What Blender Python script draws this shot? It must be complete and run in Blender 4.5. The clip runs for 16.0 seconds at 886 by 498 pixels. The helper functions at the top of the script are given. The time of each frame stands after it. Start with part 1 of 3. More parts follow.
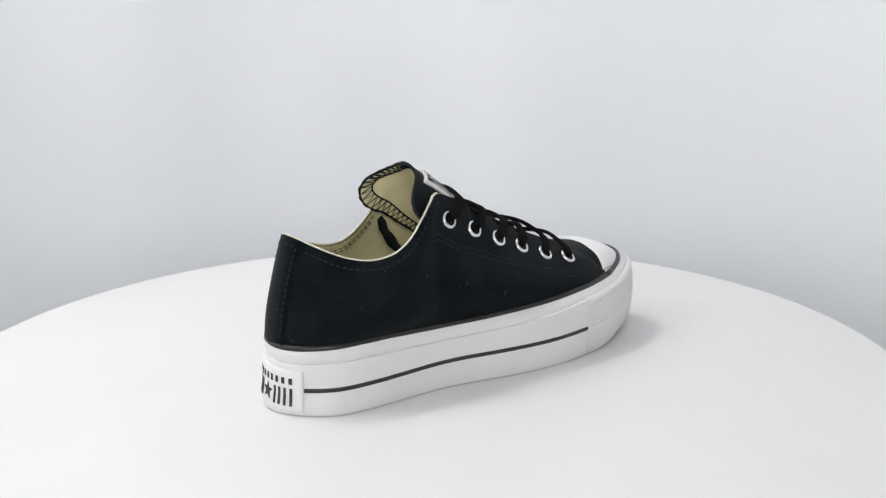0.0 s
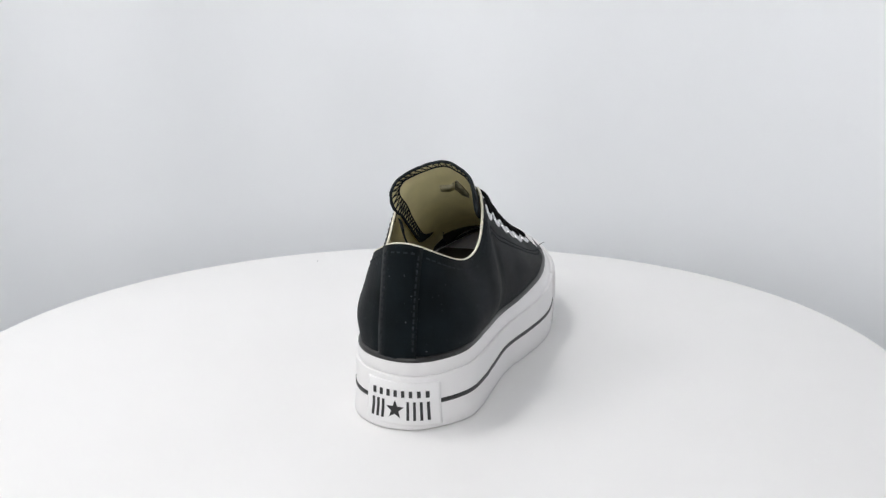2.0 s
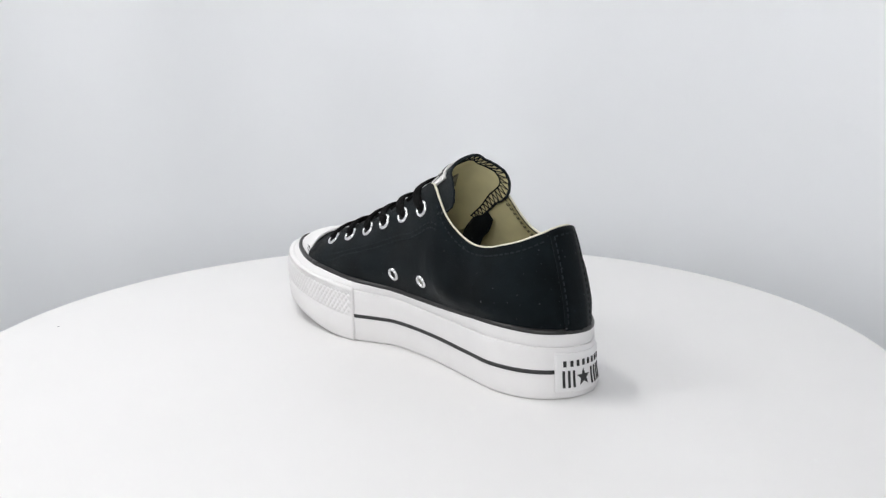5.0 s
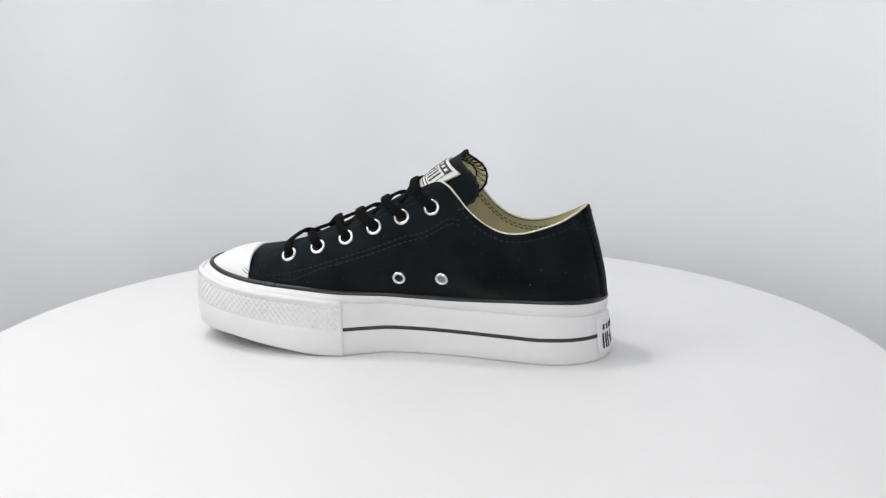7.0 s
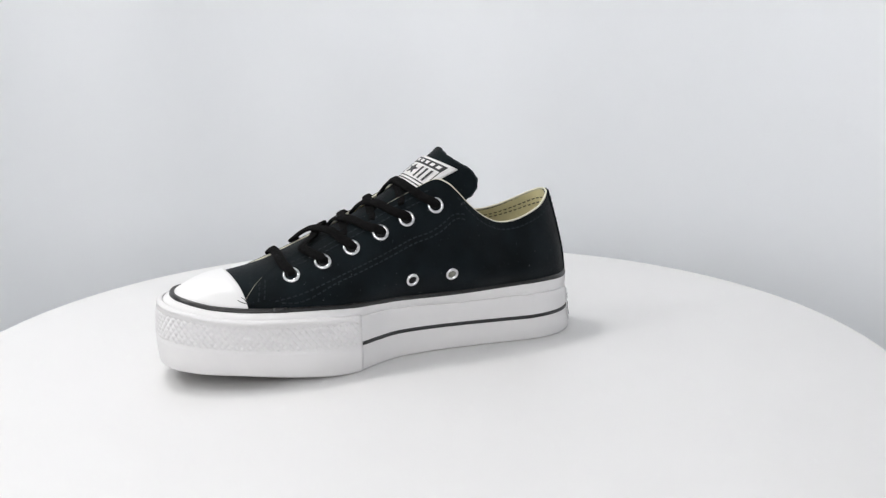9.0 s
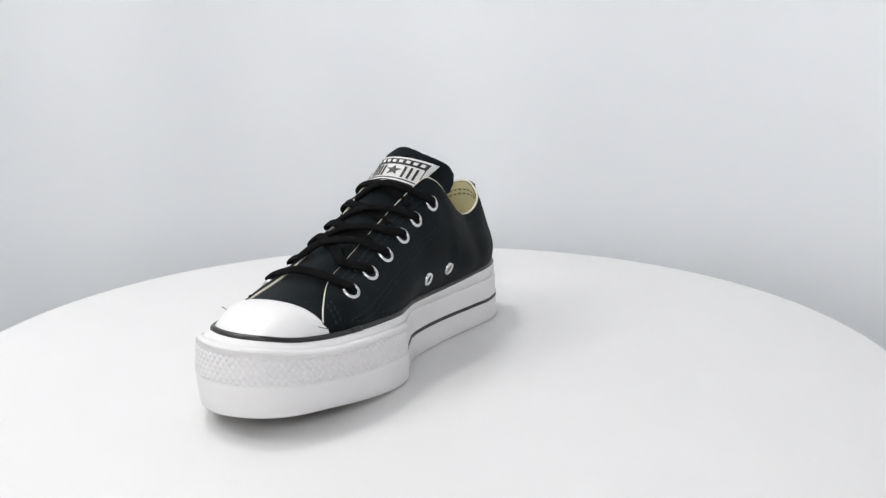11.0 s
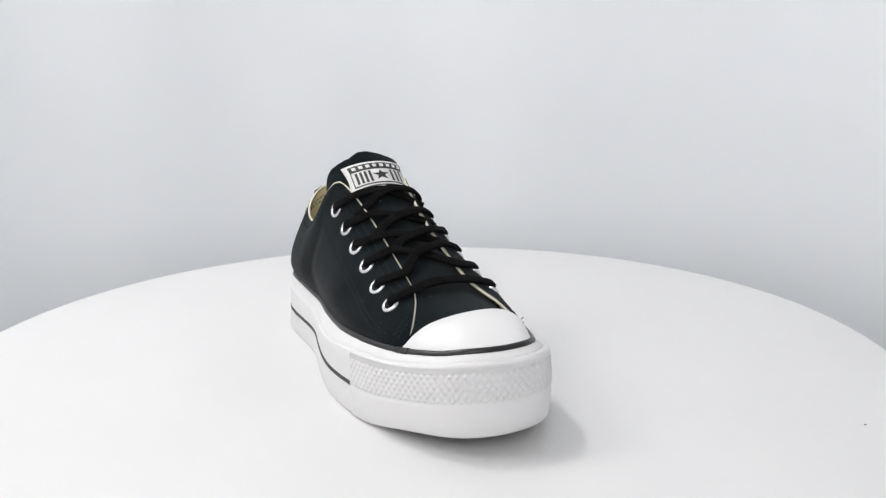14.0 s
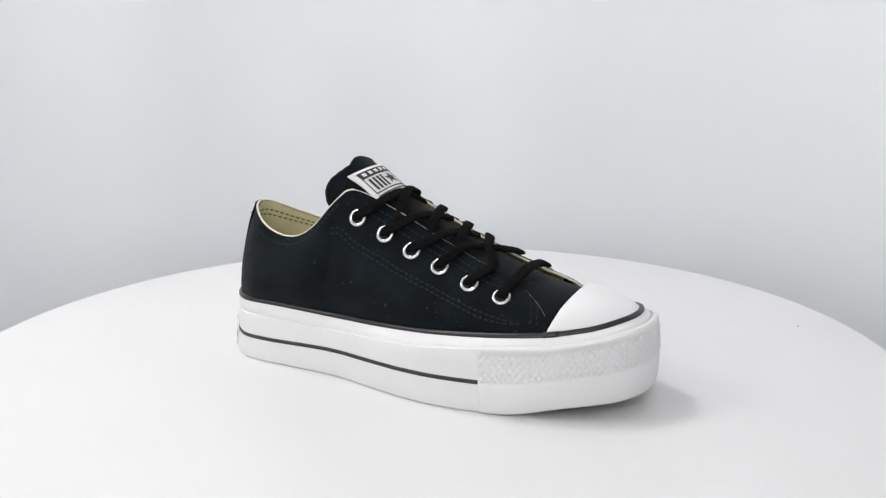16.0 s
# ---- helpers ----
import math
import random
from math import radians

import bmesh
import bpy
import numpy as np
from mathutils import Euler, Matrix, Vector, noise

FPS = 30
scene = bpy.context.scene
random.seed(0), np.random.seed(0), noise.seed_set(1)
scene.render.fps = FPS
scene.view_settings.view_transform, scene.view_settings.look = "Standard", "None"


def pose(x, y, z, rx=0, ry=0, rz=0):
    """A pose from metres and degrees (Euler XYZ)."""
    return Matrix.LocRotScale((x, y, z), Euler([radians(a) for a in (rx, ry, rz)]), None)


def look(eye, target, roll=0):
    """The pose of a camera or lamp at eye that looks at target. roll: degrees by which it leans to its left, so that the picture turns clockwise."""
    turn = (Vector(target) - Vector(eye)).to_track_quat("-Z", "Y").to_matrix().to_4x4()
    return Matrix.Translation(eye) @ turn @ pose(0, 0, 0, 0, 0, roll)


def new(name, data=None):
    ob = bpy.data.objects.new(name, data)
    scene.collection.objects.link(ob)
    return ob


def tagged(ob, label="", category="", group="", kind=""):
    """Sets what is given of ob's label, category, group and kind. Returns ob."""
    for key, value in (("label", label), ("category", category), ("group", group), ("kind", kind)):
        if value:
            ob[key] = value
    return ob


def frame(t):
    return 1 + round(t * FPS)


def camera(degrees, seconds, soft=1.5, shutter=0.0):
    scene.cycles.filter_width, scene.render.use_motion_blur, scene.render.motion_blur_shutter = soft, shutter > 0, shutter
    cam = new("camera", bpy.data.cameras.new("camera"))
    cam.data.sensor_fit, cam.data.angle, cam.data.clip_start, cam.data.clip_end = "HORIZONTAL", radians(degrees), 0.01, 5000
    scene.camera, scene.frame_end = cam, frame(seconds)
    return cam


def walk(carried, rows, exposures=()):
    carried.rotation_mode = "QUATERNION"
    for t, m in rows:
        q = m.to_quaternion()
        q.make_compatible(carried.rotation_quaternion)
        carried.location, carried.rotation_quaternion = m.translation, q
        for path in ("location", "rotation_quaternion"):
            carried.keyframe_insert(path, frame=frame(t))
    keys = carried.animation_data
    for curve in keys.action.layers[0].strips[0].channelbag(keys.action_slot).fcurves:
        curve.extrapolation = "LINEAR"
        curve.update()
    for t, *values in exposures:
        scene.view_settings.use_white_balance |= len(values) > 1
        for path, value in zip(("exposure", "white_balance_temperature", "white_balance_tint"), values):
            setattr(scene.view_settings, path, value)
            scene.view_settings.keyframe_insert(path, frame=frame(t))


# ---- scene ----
# ---- camera ----
cam = camera(50.857, 16.0, 1.3)
EYE = Vector((0.0, -0.6, 0.2104))
YAW, PITCH = radians(1.608), radians(13.191)
AIM = EYE + Vector((math.sin(YAW) * math.cos(PITCH), math.cos(YAW) * math.cos(PITCH), -math.sin(PITCH)))
walk(cam, [(0.0, look(EYE, AIM, -0.629)), (16.0, look(EYE, AIM, -0.629))])

# ---- light ----
world = bpy.data.worlds.new("world")
scene.world = world
world.use_nodes = True
world.node_tree.nodes["Background"].inputs["Color"].default_value = (0.8, 0.87, 1.0, 1)
world.node_tree.nodes["Background"].inputs["Strength"].default_value = 0.05
scene.view_settings.exposure = 0.0


def softbox(name, eye, target, size, power, color):
    lamp = bpy.data.lights.new(name, "AREA")
    lamp.shape, lamp.size, lamp.size_y, lamp.energy, lamp.color = "RECTANGLE", size[0], size[1], power, color
    ob = new(name, lamp)
    ob.matrix_world = look(eye, target)
    return ob


softbox("softbox_overhead", (-0.44, 0.24, 1.28), (-0.14, 0.08, 0), (0.24, 0.24), 6.9, (1.0, 0.985, 0.965))
softbox("softbox_side", (-0.56, -0.10, 0.58), (0, 0.02, 0.05), (0.22, 0.26), 1.9, (1.0, 0.985, 0.965))
# Unseen fill lamp, added to even out the wall and brighten the bumper.
softbox("front_fill", (-0.20, -1.05, 0.60), (-0.75, 0.34, 0.18), (0.8, 0.5), 4.7, (1.0, 0.985, 0.955))


# ---- materials ----
def material(name, color, rough=0.6, metal=0.0, vary=0.06, scale=40.0, bump=0.0, bump_scale=400.0, detail=4.0, spec=0.5, sheen=0.0, weave=0.0):
    m = bpy.data.materials.new(name)
    m.use_nodes = True
    nt = m.node_tree
    p = nt.nodes["Principled BSDF"]
    p.inputs["Roughness"].default_value = rough
    p.inputs["Metallic"].default_value = metal
    p.inputs["Specular IOR Level"].default_value = spec
    if sheen:
        p.inputs["Sheen Weight"].default_value = sheen
        p.inputs["Sheen Roughness"].default_value = 0.5
    co = nt.nodes.new("ShaderNodeTexCoord")
    big = nt.nodes.new("ShaderNodeTexNoise")
    big.inputs["Scale"].default_value = scale
    big.inputs["Detail"].default_value = detail
    nt.links.new(co.outputs["Object"], big.inputs["Vector"])
    ramp = nt.nodes.new("ShaderNodeValToRGB")
    lo = [c * (1 - vary) for c in color]
    hi = [min(1.0, c * (1 + vary)) for c in color]
    ramp.color_ramp.elements[0].position, ramp.color_ramp.elements[1].position = 0.3, 0.7
    ramp.color_ramp.elements[0].color = (*lo, 1)
    ramp.color_ramp.elements[1].color = (*hi, 1)
    nt.links.new(big.outputs["Fac"], ramp.inputs["Fac"])
    nt.links.new(ramp.outputs["Color"], p.inputs["Base Color"])
    if bump:
        fine = nt.nodes.new("ShaderNodeTexNoise")
        fine.inputs["Scale"].default_value = bump_scale
        fine.inputs["Detail"].default_value = 3.0
        nt.links.new(co.outputs["Object"], fine.inputs["Vector"])
        height = fine.outputs["Fac"]
        if weave:
            total = None
            for direction in ("X", "Y", "Z"):
                wave = nt.nodes.new("ShaderNodeTexWave")
                wave.bands_direction = direction
                wave.inputs["Scale"].default_value = weave
                wave.inputs["Distortion"].default_value = 0.6
                nt.links.new(co.outputs["Object"], wave.inputs["Vector"])
                add = nt.nodes.new("ShaderNodeMath")
                add.operation = "ADD"
                nt.links.new(wave.outputs["Fac"], add.inputs[0])
                if total:
                    nt.links.new(total, add.inputs[1])
                total = add.outputs[0]
            mix = nt.nodes.new("ShaderNodeMath")
            mix.operation = "MULTIPLY_ADD"
            mix.inputs[1].default_value = 0.4
            nt.links.new(total, mix.inputs[0])
            nt.links.new(height, mix.inputs[2])
            height = mix.outputs[0]
        b = nt.nodes.new("ShaderNodeBump")
        b.inputs["Strength"].default_value = bump
        b.inputs["Distance"].default_value = 0.0006
        nt.links.new(height, b.inputs["Height"])
        nt.links.new(b.outputs["Normal"], p.inputs["Normal"])
    return m


M_CANVAS = material("black_canvas", (0.0046, 0.0074, 0.0093), 0.95, vary=0.4, scale=38, bump=0.35, bump_scale=1500, spec=0.08, sheen=0.07)
def lint(m, colour, low, high, scale):
    """Scattered pale fibres over a material."""
    nt = m.node_tree
    p = nt.nodes["Principled BSDF"]
    was = p.inputs["Base Color"].links[0].from_socket
    co = nt.nodes.new("ShaderNodeTexCoord")
    n = nt.nodes.new("ShaderNodeTexNoise")
    n.inputs["Scale"].default_value, n.inputs["Detail"].default_value = scale, 1.0
    nt.links.new(co.outputs["Object"], n.inputs["Vector"])
    r = nt.nodes.new("ShaderNodeMapRange")
    r.inputs["From Min"].default_value, r.inputs["From Max"].default_value = low, high
    nt.links.new(n.outputs["Fac"], r.inputs["Value"])
    mix = nt.nodes.new("ShaderNodeMix")
    mix.data_type = "RGBA"
    mix.inputs["B"].default_value = (*colour, 1)
    nt.links.new(r.outputs["Result"], mix.inputs["Factor"])
    nt.links.new(was, mix.inputs["A"])
    nt.links.new(mix.outputs["Result"], p.inputs["Base Color"])


lint(M_CANVAS, (0.065, 0.07, 0.075), 0.73, 0.82, 460)
M_LACE = material("black_cotton_lace", (0.0056, 0.0054, 0.0058), 0.95, vary=0.35, scale=300, bump=0.9, bump_scale=1500, spec=0.10, weave=700)
M_THREAD = material("dark_thread", (0.017, 0.021, 0.024), 0.9, vary=0.2, scale=800, bump=0.3, bump_scale=2500, spec=0.12)
M_RUBBER = material("white_rubber", (0.745, 0.735, 0.742), 0.55, vary=0.025, scale=30, bump=0.08, bump_scale=900)
M_TREAD = material("unseen_tread_brown", (0.055, 0.036, 0.024), 0.7, vary=0.2, scale=90, bump=0.3, bump_scale=500)
M_CAP = material("white_toe_rubber", (0.775, 0.77, 0.775), 0.38, vary=0.015, scale=40, bump=0.04, bump_scale=600)
M_PIPING = material("black_rubber_piping", (0.012, 0.0115, 0.012), 0.34, vary=0.2, scale=120, bump=0.15, bump_scale=500)
M_STRIPE = material("black_rubber_stripe", (0.022, 0.022, 0.024), 0.5, vary=0.15, scale=150, bump=0.1, bump_scale=700)
M_LINING = material("cream_lining", (0.76, 0.695, 0.41), 0.85, vary=0.07, scale=60, bump=0.3, bump_scale=1100)
# Dark fabric; the colour also carries the shade deep inside the shoe.
M_INSOLE = material("insole_dark_with_shade", (0.06, 0.054, 0.042), 0.9, vary=0.15, scale=80, bump=0.3, bump_scale=1100)
M_LINING_THREAD = material("olive_thread", (0.16, 0.145, 0.09), 0.8, vary=0.2, scale=800)
M_BINDING = material("cream_binding", (0.68, 0.65, 0.53), 0.8, vary=0.08, scale=300, bump=0.4, bump_scale=1500)
M_METAL = material("polished_steel", (0.66, 0.66, 0.67), 0.24, 1.0, vary=0.04, scale=400, bump=0.04, bump_scale=700)
# Black that stands in for the shade inside the eyelets.
M_HOLE_SHADE = material("hole_shade_black", (0.006, 0.006, 0.006), 0.9)
M_MESH = material("grey_lining_mesh", (0.20, 0.20, 0.17), 0.85, vary=0.3, scale=900)
M_LABEL = material("white_label_rubber", (0.765, 0.76, 0.767), 0.45, vary=0.02, scale=60, bump=0.05, bump_scale=900)
M_PATCH = material("white_woven_patch", (0.78, 0.77, 0.76), 0.75, vary=0.05, scale=300, bump=0.4, bump_scale=1600, weave=900)
M_INK = material("black_print", (0.02, 0.02, 0.022), 0.55, vary=0.1, scale=500)
M_MARK = material("grey_print", (0.17, 0.16, 0.115), 0.8, vary=0.6, scale=420)
M_MARK_PALE = material("pale_grey_print", (0.44, 0.41, 0.28), 0.7, vary=0.2, scale=350)
M_TABLE = material("white_turntable_laminate", (0.739, 0.736, 0.737), 0.45, vary=0.012, scale=9, bump=0.03, bump_scale=300)
M_WALL = material("pale_studio_wall", (0.860, 0.876, 0.898), 0.85, vary=0.02, scale=2.5, bump=0.1, bump_scale=60)
M_FLOOR = material("pale_studio_floor", (0.875, 0.885, 0.90), 0.8, vary=0.03, scale=3, bump=0.1, bump_scale=60)
M_STAND = material("white_painted_metal", (0.7, 0.7, 0.72), 0.4, vary=0.03, scale=20)
M_SPECK = material("grey_speck", (0.25, 0.25, 0.27), 0.8)


# ---- mesh helpers ----
def solid(name, verts, faces, mat, parent=None, label="", smooth=True):
    me = bpy.data.meshes.new(name)
    me.from_pydata([tuple(v) for v in verts], [], faces)
    me.validate()
    bm = bmesh.new()
    bm.from_mesh(me)
    bmesh.ops.recalc_face_normals(bm, faces=bm.faces)
    bm.to_mesh(me)
    bm.free()
    me.polygons.foreach_set("use_smooth", [smooth] * len(me.polygons))
    me.materials.append(mat)
    ob = new(name, me)
    if parent:
        ob.parent = parent
    if label:
        ob["label"] = label
    return ob


def grid(rows, wrap_rows=False, wrap_cols=False):
    """Vertices and quads of a grid given as rows of points."""
    n, k = len(rows), len(rows[0])
    verts = [p for r in rows for p in r]
    faces = []
    for i in range(n if wrap_rows else n - 1):
        for j in range(k if wrap_cols else k - 1):
            a, b = i, (i + 1) % n
            c, d = j, (j + 1) % k
            faces.append((a * k + c, a * k + d, b * k + d, b * k + c))
    return verts, faces


def join(chunks):
    verts, faces = [], []
    for v, f in chunks:
        o = len(verts)
        verts += list(v)
        faces += [tuple(i + o for i in q) for q in f]
    return verts, faces


def catmull(p, x, closed=False):
    """Catmull-Rom through the rows of p at the parameter x (in rows)."""
    n = len(p)
    i = int(math.floor(x))
    if not closed:
        i = max(0, min(n - 2, i))
    f = x - i
    if closed:
        a, b, c, d = p[(i - 1) % n], p[i % n], p[(i + 1) % n], p[(i + 2) % n]
    else:
        b, c = p[i], p[i + 1]
        a = p[i - 1] if i > 0 else 2 * b - c
        d = p[i + 2] if i + 2 < n else 2 * c - b
    return 0.5 * (2 * b + (c - a) * f + (2 * a - 5 * b + 4 * c - d) * f * f + (3 * b - a - 3 * c + d) * f ** 3)


def tube(path, normals, half_w, half_h, sides=10, closed=False, power=1.0):
    """A swept oval along path; half_w lies across, half_h along the normals."""
    n = len(path)
    rows = []
    for i in range(n):
        a = path[(i - 1) % n] if closed else path[max(0, i - 1)]
        b = path[(i + 1) % n] if closed else path[min(n - 1, i + 1)]
        t = Vector(b) - Vector(a)
        t.normalize()
        nn = Vector(normals[i])
        nn = nn - t * nn.dot(t)
        nn.normalize()
        s = t.cross(nn)
        w = half_w[i] if isinstance(half_w, (list, tuple)) else half_w
        row = []
        for k in range(sides):
            an = 2 * math.pi * k / sides
            cx, sx = math.cos(an), math.sin(an)
            row.append(Vector(path[i]) + s * (w * math.copysign(abs(cx) ** power, cx)) + nn * (half_h * math.copysign(abs(sx) ** power, sx)))
        rows.append(row)
    v, f = grid(rows, closed, True)
    if not closed:
        f.append(tuple(range(sides)))
        f.append(tuple((n - 1) * sides + k for k in range(sides)))
    return v, f


def interp(x, table):
    return float(np.interp(x, [r[0] for r in table], [r[1] for r in table]))


def eased(x, table, reach=0.009):
    """Like interp, with its corners rounded off."""
    return sum(interp(x + reach * k / 4, table) for k in range(-4, 5)) / 9


# ---- studio ----
TENT = [np.array(p) for p in ((0.0, 0.57), (-0.20, 0.53), (-0.37, 0.42), (-0.49, 0.27), (-0.555, 0.08), (-0.61, -0.15), (-0.70, -0.5), (-0.78, -0.95), (-0.55, -1.3),
                              (0.0, -1.4), (0.55, -1.3), (0.86, -0.95), (0.82, -0.5), (0.75, -0.15), (0.69, 0.10), (0.60, 0.31), (0.44, 0.47), (0.22, 0.55))]


def studio():
    n, base, top, cove = 180, -0.34, 1.5, 0.12
    plan = [catmull(TENT, len(TENT) * i / n, True) for i in range(n)]
    out = []
    for i in range(n):
        t = plan[(i + 1) % n] - plan[i - 1]
        t = t / np.linalg.norm(t)
        out.append(np.array((t[1], -t[0])))
    sign = 1 if out[0][1] > 0 else -1

    wave = [0.0035 * math.sin(9 * 2 * math.pi * i / n + 0.7) + 0.0025 * math.sin(16 * 2 * math.pi * i / n + 2.0) for i in range(n)]
    plan = [plan[i] + sign * out[i] * wave[i] for i in range(n)]

    def ring(d, z):
        return [Vector((plan[i][0] + sign * out[i][0] * d, plan[i][1] + sign * out[i][1] * d, z)) for i in range(n)]
    rows = [ring(-cove - 0.05, base)] + [ring(-cove + cove * math.sin(a), base + cove - cove * math.cos(a)) for a in [math.pi / 2 * k / 8 for k in range(9)]]
    v, f = grid(rows, False, True)
    f.append(tuple(range(n)))
    tagged(solid("floor", v, f, M_FLOOR), "pale grey seamless studio floor curving up to the wall", "floor", kind="structure")
    rows = [ring(d, z) for d, z in ((0, base + cove), (0, 0.0), (0, 0.3), (0, 0.8), (0, top), (0.04, top), (0.04, base + cove))]
    v, f = grid(rows, True, True)
    tagged(solid("wall", v, f, M_WALL), "plain pale blue-grey curved studio backdrop wall", "wall", kind="structure")
    # Unseen lid, added so the closed pale room bounces fill light.
    rows = [ring(0.04, top), ring(0.04, top + 0.04)]
    v, f = grid(rows, False, True)
    f += [tuple(range(n)), tuple(range(n, 2 * n))]
    tagged(solid("ceiling", v, f, M_WALL), "unseen pale ceiling, added to close the studio and bounce light", "ceiling", kind="structure")


studio()
TABLE_R = 0.3150
TABLE_Z = -0.0011


def turntable():
    root = tagged(new("turntable"), "round matt white rotating display table top", "turntable")
    n = 160
    e = 0.004
    prof = [(0.0005, TABLE_Z)] + [(TABLE_R * k / 6, TABLE_Z) for k in range(1, 6)]
    prof += [(TABLE_R - e + e * math.sin(a), TABLE_Z - e + e * math.cos(a)) for a in [math.pi / 2 * k / 5 for k in range(6)]]
    prof += [(TABLE_R, -0.018), (TABLE_R - 0.003, -0.021), (0.06, -0.021)]
    rows = [[Vector((r * math.cos(2 * math.pi * i / n), r * math.sin(2 * math.pi * i / n), z)) for i in range(n)] for r, z in prof]
    v, f = grid(rows, False, True)
    f += [tuple(range(n)), tuple(range((len(prof) - 1) * n, len(prof) * n))]
    solid("tabletop", v, f, M_TABLE, root)
    rows = [[Vector((r * math.cos(2 * math.pi * i / 48), r * math.sin(2 * math.pi * i / 48), z)) for i in range(48)]
            for r, z in ((0.055, -0.021), (0.055, -0.05), (0.05, -0.055))]
    v, f = grid(rows, False, True)
    f += [tuple(range(48)), tuple(range(96, 144))]
    solid("hub", v, f, M_STAND, root)
    ring = [Vector((-0.1885 + 0.0008 * math.cos(k), 0.2031 + 0.0006 * math.sin(k), TABLE_Z + 0.0003)) for k in np.linspace(0, 2 * math.pi, 9)[:-1]]
    base = [Vector((p.x, p.y, TABLE_Z - 0.0002)) for p in ring]
    solid("speck", ring + base, [tuple(range(8))] + [(i, (i + 1) % 8, 8 + (i + 1) % 8, 8 + i) for i in range(8)], M_SPECK, root, "tiny dark speck on the white top")
    return root


TURNTABLE = turntable()


def pedestal():
    rows = [[Vector((r * math.cos(2 * math.pi * i / 48), r * math.sin(2 * math.pi * i / 48), z)) for i in range(48)]
            for r, z in ((0.02, -0.34), (0.15, -0.34), (0.155, -0.336), (0.155, -0.32), (0.05, -0.305), (0.045, -0.29), (0.045, -0.057), (0.049, -0.055), (0.02, -0.055))]
    v, f = grid(rows, False, True)
    f += [tuple(range(48)), tuple(range(8 * 48, 9 * 48))]
    tagged(solid("pedestal", v, f, M_STAND), "white painted metal column under the turntable", "stand")


pedestal()

# ---- shoe: plan curves (u to the outer side, v from heel to toe) ----
AXIS = Vector((-0.0239, 0.1244, 0.0))
SHOE = tagged(new("platform_sneaker"), "black canvas low-top sneaker with thick white rubber platform sole", "shoe")

OUT = [np.array(p) for p in (
    (0.0020, -0.0015), (0.0139, 0.0014), (0.0267, 0.0113), (0.0362, 0.0252), (0.0394, 0.0430), (0.0401, 0.0650), (0.0419, 0.1002),
    (0.0492, 0.1328), (0.0538, 0.1557), (0.0558, 0.1779), (0.0539, 0.2057), (0.0495, 0.2316), (0.0409, 0.2556), (0.0291, 0.2757),
    (0.0140, 0.2869), (-0.0040, 0.2904), (-0.0214, 0.2863), (-0.0336, 0.2740), (-0.0417, 0.2552), (-0.0475, 0.2318), (-0.0491, 0.2051),
    (-0.0455, 0.1760), (-0.0367, 0.1573), (-0.0300, 0.1393), (-0.0290, 0.1050), (-0.0330, 0.0651), (-0.0353, 0.0420), (-0.0322, 0.0241),
    (-0.0238, 0.0102), (-0.0111, 0.0011))]
N_OUT = 300


def resample(ctrl, n):
    dense = [catmull(ctrl, len(ctrl) * i / 3000, True) for i in range(3000)]
    seg = [float(np.linalg.norm(dense[(i + 1) % 3000] - dense[i])) for i in range(3000)]
    cum = np.concatenate([[0], np.cumsum(seg)])
    xs = np.interp(np.arange(n) * cum[-1] / n, cum, np.arange(3001))
    return [dense[int(x) % 3000] for x in xs], cum[-1]


PLAN, GIRTH = resample(OUT, N_OUT)
NORM = []
for i in range(N_OUT):
    t = PLAN[(i + 2) % N_OUT] - PLAN[(i - 2) % N_OUT]
    t = t / np.linalg.norm(t)
    NORM.append(np.array((t[1], -t[0])))


def spring(p):
    """Height of the sole's lower edge: flat on the table, rising at the toe."""
    inner = eased(p[1], ((0.175, 0.0), (0.19, 0.0006), (0.20, 0.0021), (0.225, 0.0054), (0.25, 0.0087), (0.27, 0.0100), (0.29, 0.0123)))
    outer = eased(p[1], ((0.205, 0.0), (0.225, 0.0009), (0.25, 0.0061), (0.27, 0.0083), (0.29, 0.0092)))
    w = max(0.0, min(1.0, (p[0] + 0.02) / 0.06))
    return TABLE_Z + inner * (1 - w) + outer * w


def pipe_z(p):
    z = eased(p[1], ((0.0, 0.0384), (0.03, 0.0398), (0.05, 0.0400), (0.1, 0.0382), (0.13, 0.0392), (0.16, 0.0405), (0.2, 0.0435), (0.22, 0.0446), (0.245, 0.0456), (0.268, 0.0482), (0.28, 0.0512), (0.29, 0.0527)))
    return z - 0.0014 * max(0.0, min(1.0, (p[0] + 0.01) / 0.03)) * max(0.0, min(1.0, (0.26 - p[1]) / 0.05))


def inset(u, v):
    if u > 0:
        return eased(v, ((0.0, 0.0036), (0.03, 0.0046), (0.08, 0.0048), (0.12, 0.0061), (0.16, 0.0090), (0.2, 0.0075), (0.24, 0.0078), (0.29, 0.0100)))
    return eased(v, ((0.0, 0.0036), (0.03, 0.0045), (0.07, 0.0011), (0.12, -0.0012), (0.145, -0.0010), (0.17, 0.0038), (0.2, 0.0059), (0.24, 0.0074), (0.29, 0.0100)))


PIPE = []
for p, q in zip(PLAN, NORM):
    w = p - q * inset(p[0], p[1])
    PIPE.append(np.array((w[0], w[1], pipe_z(p))))


def ridge_z(p):
    return pipe_z(p) - eased(p[1], ((0.0, 0.0088), (0.05, 0.0080), (0.12, 0.0070), (0.2, 0.0052), (0.25, 0.0046), (0.29, 0.0036)))


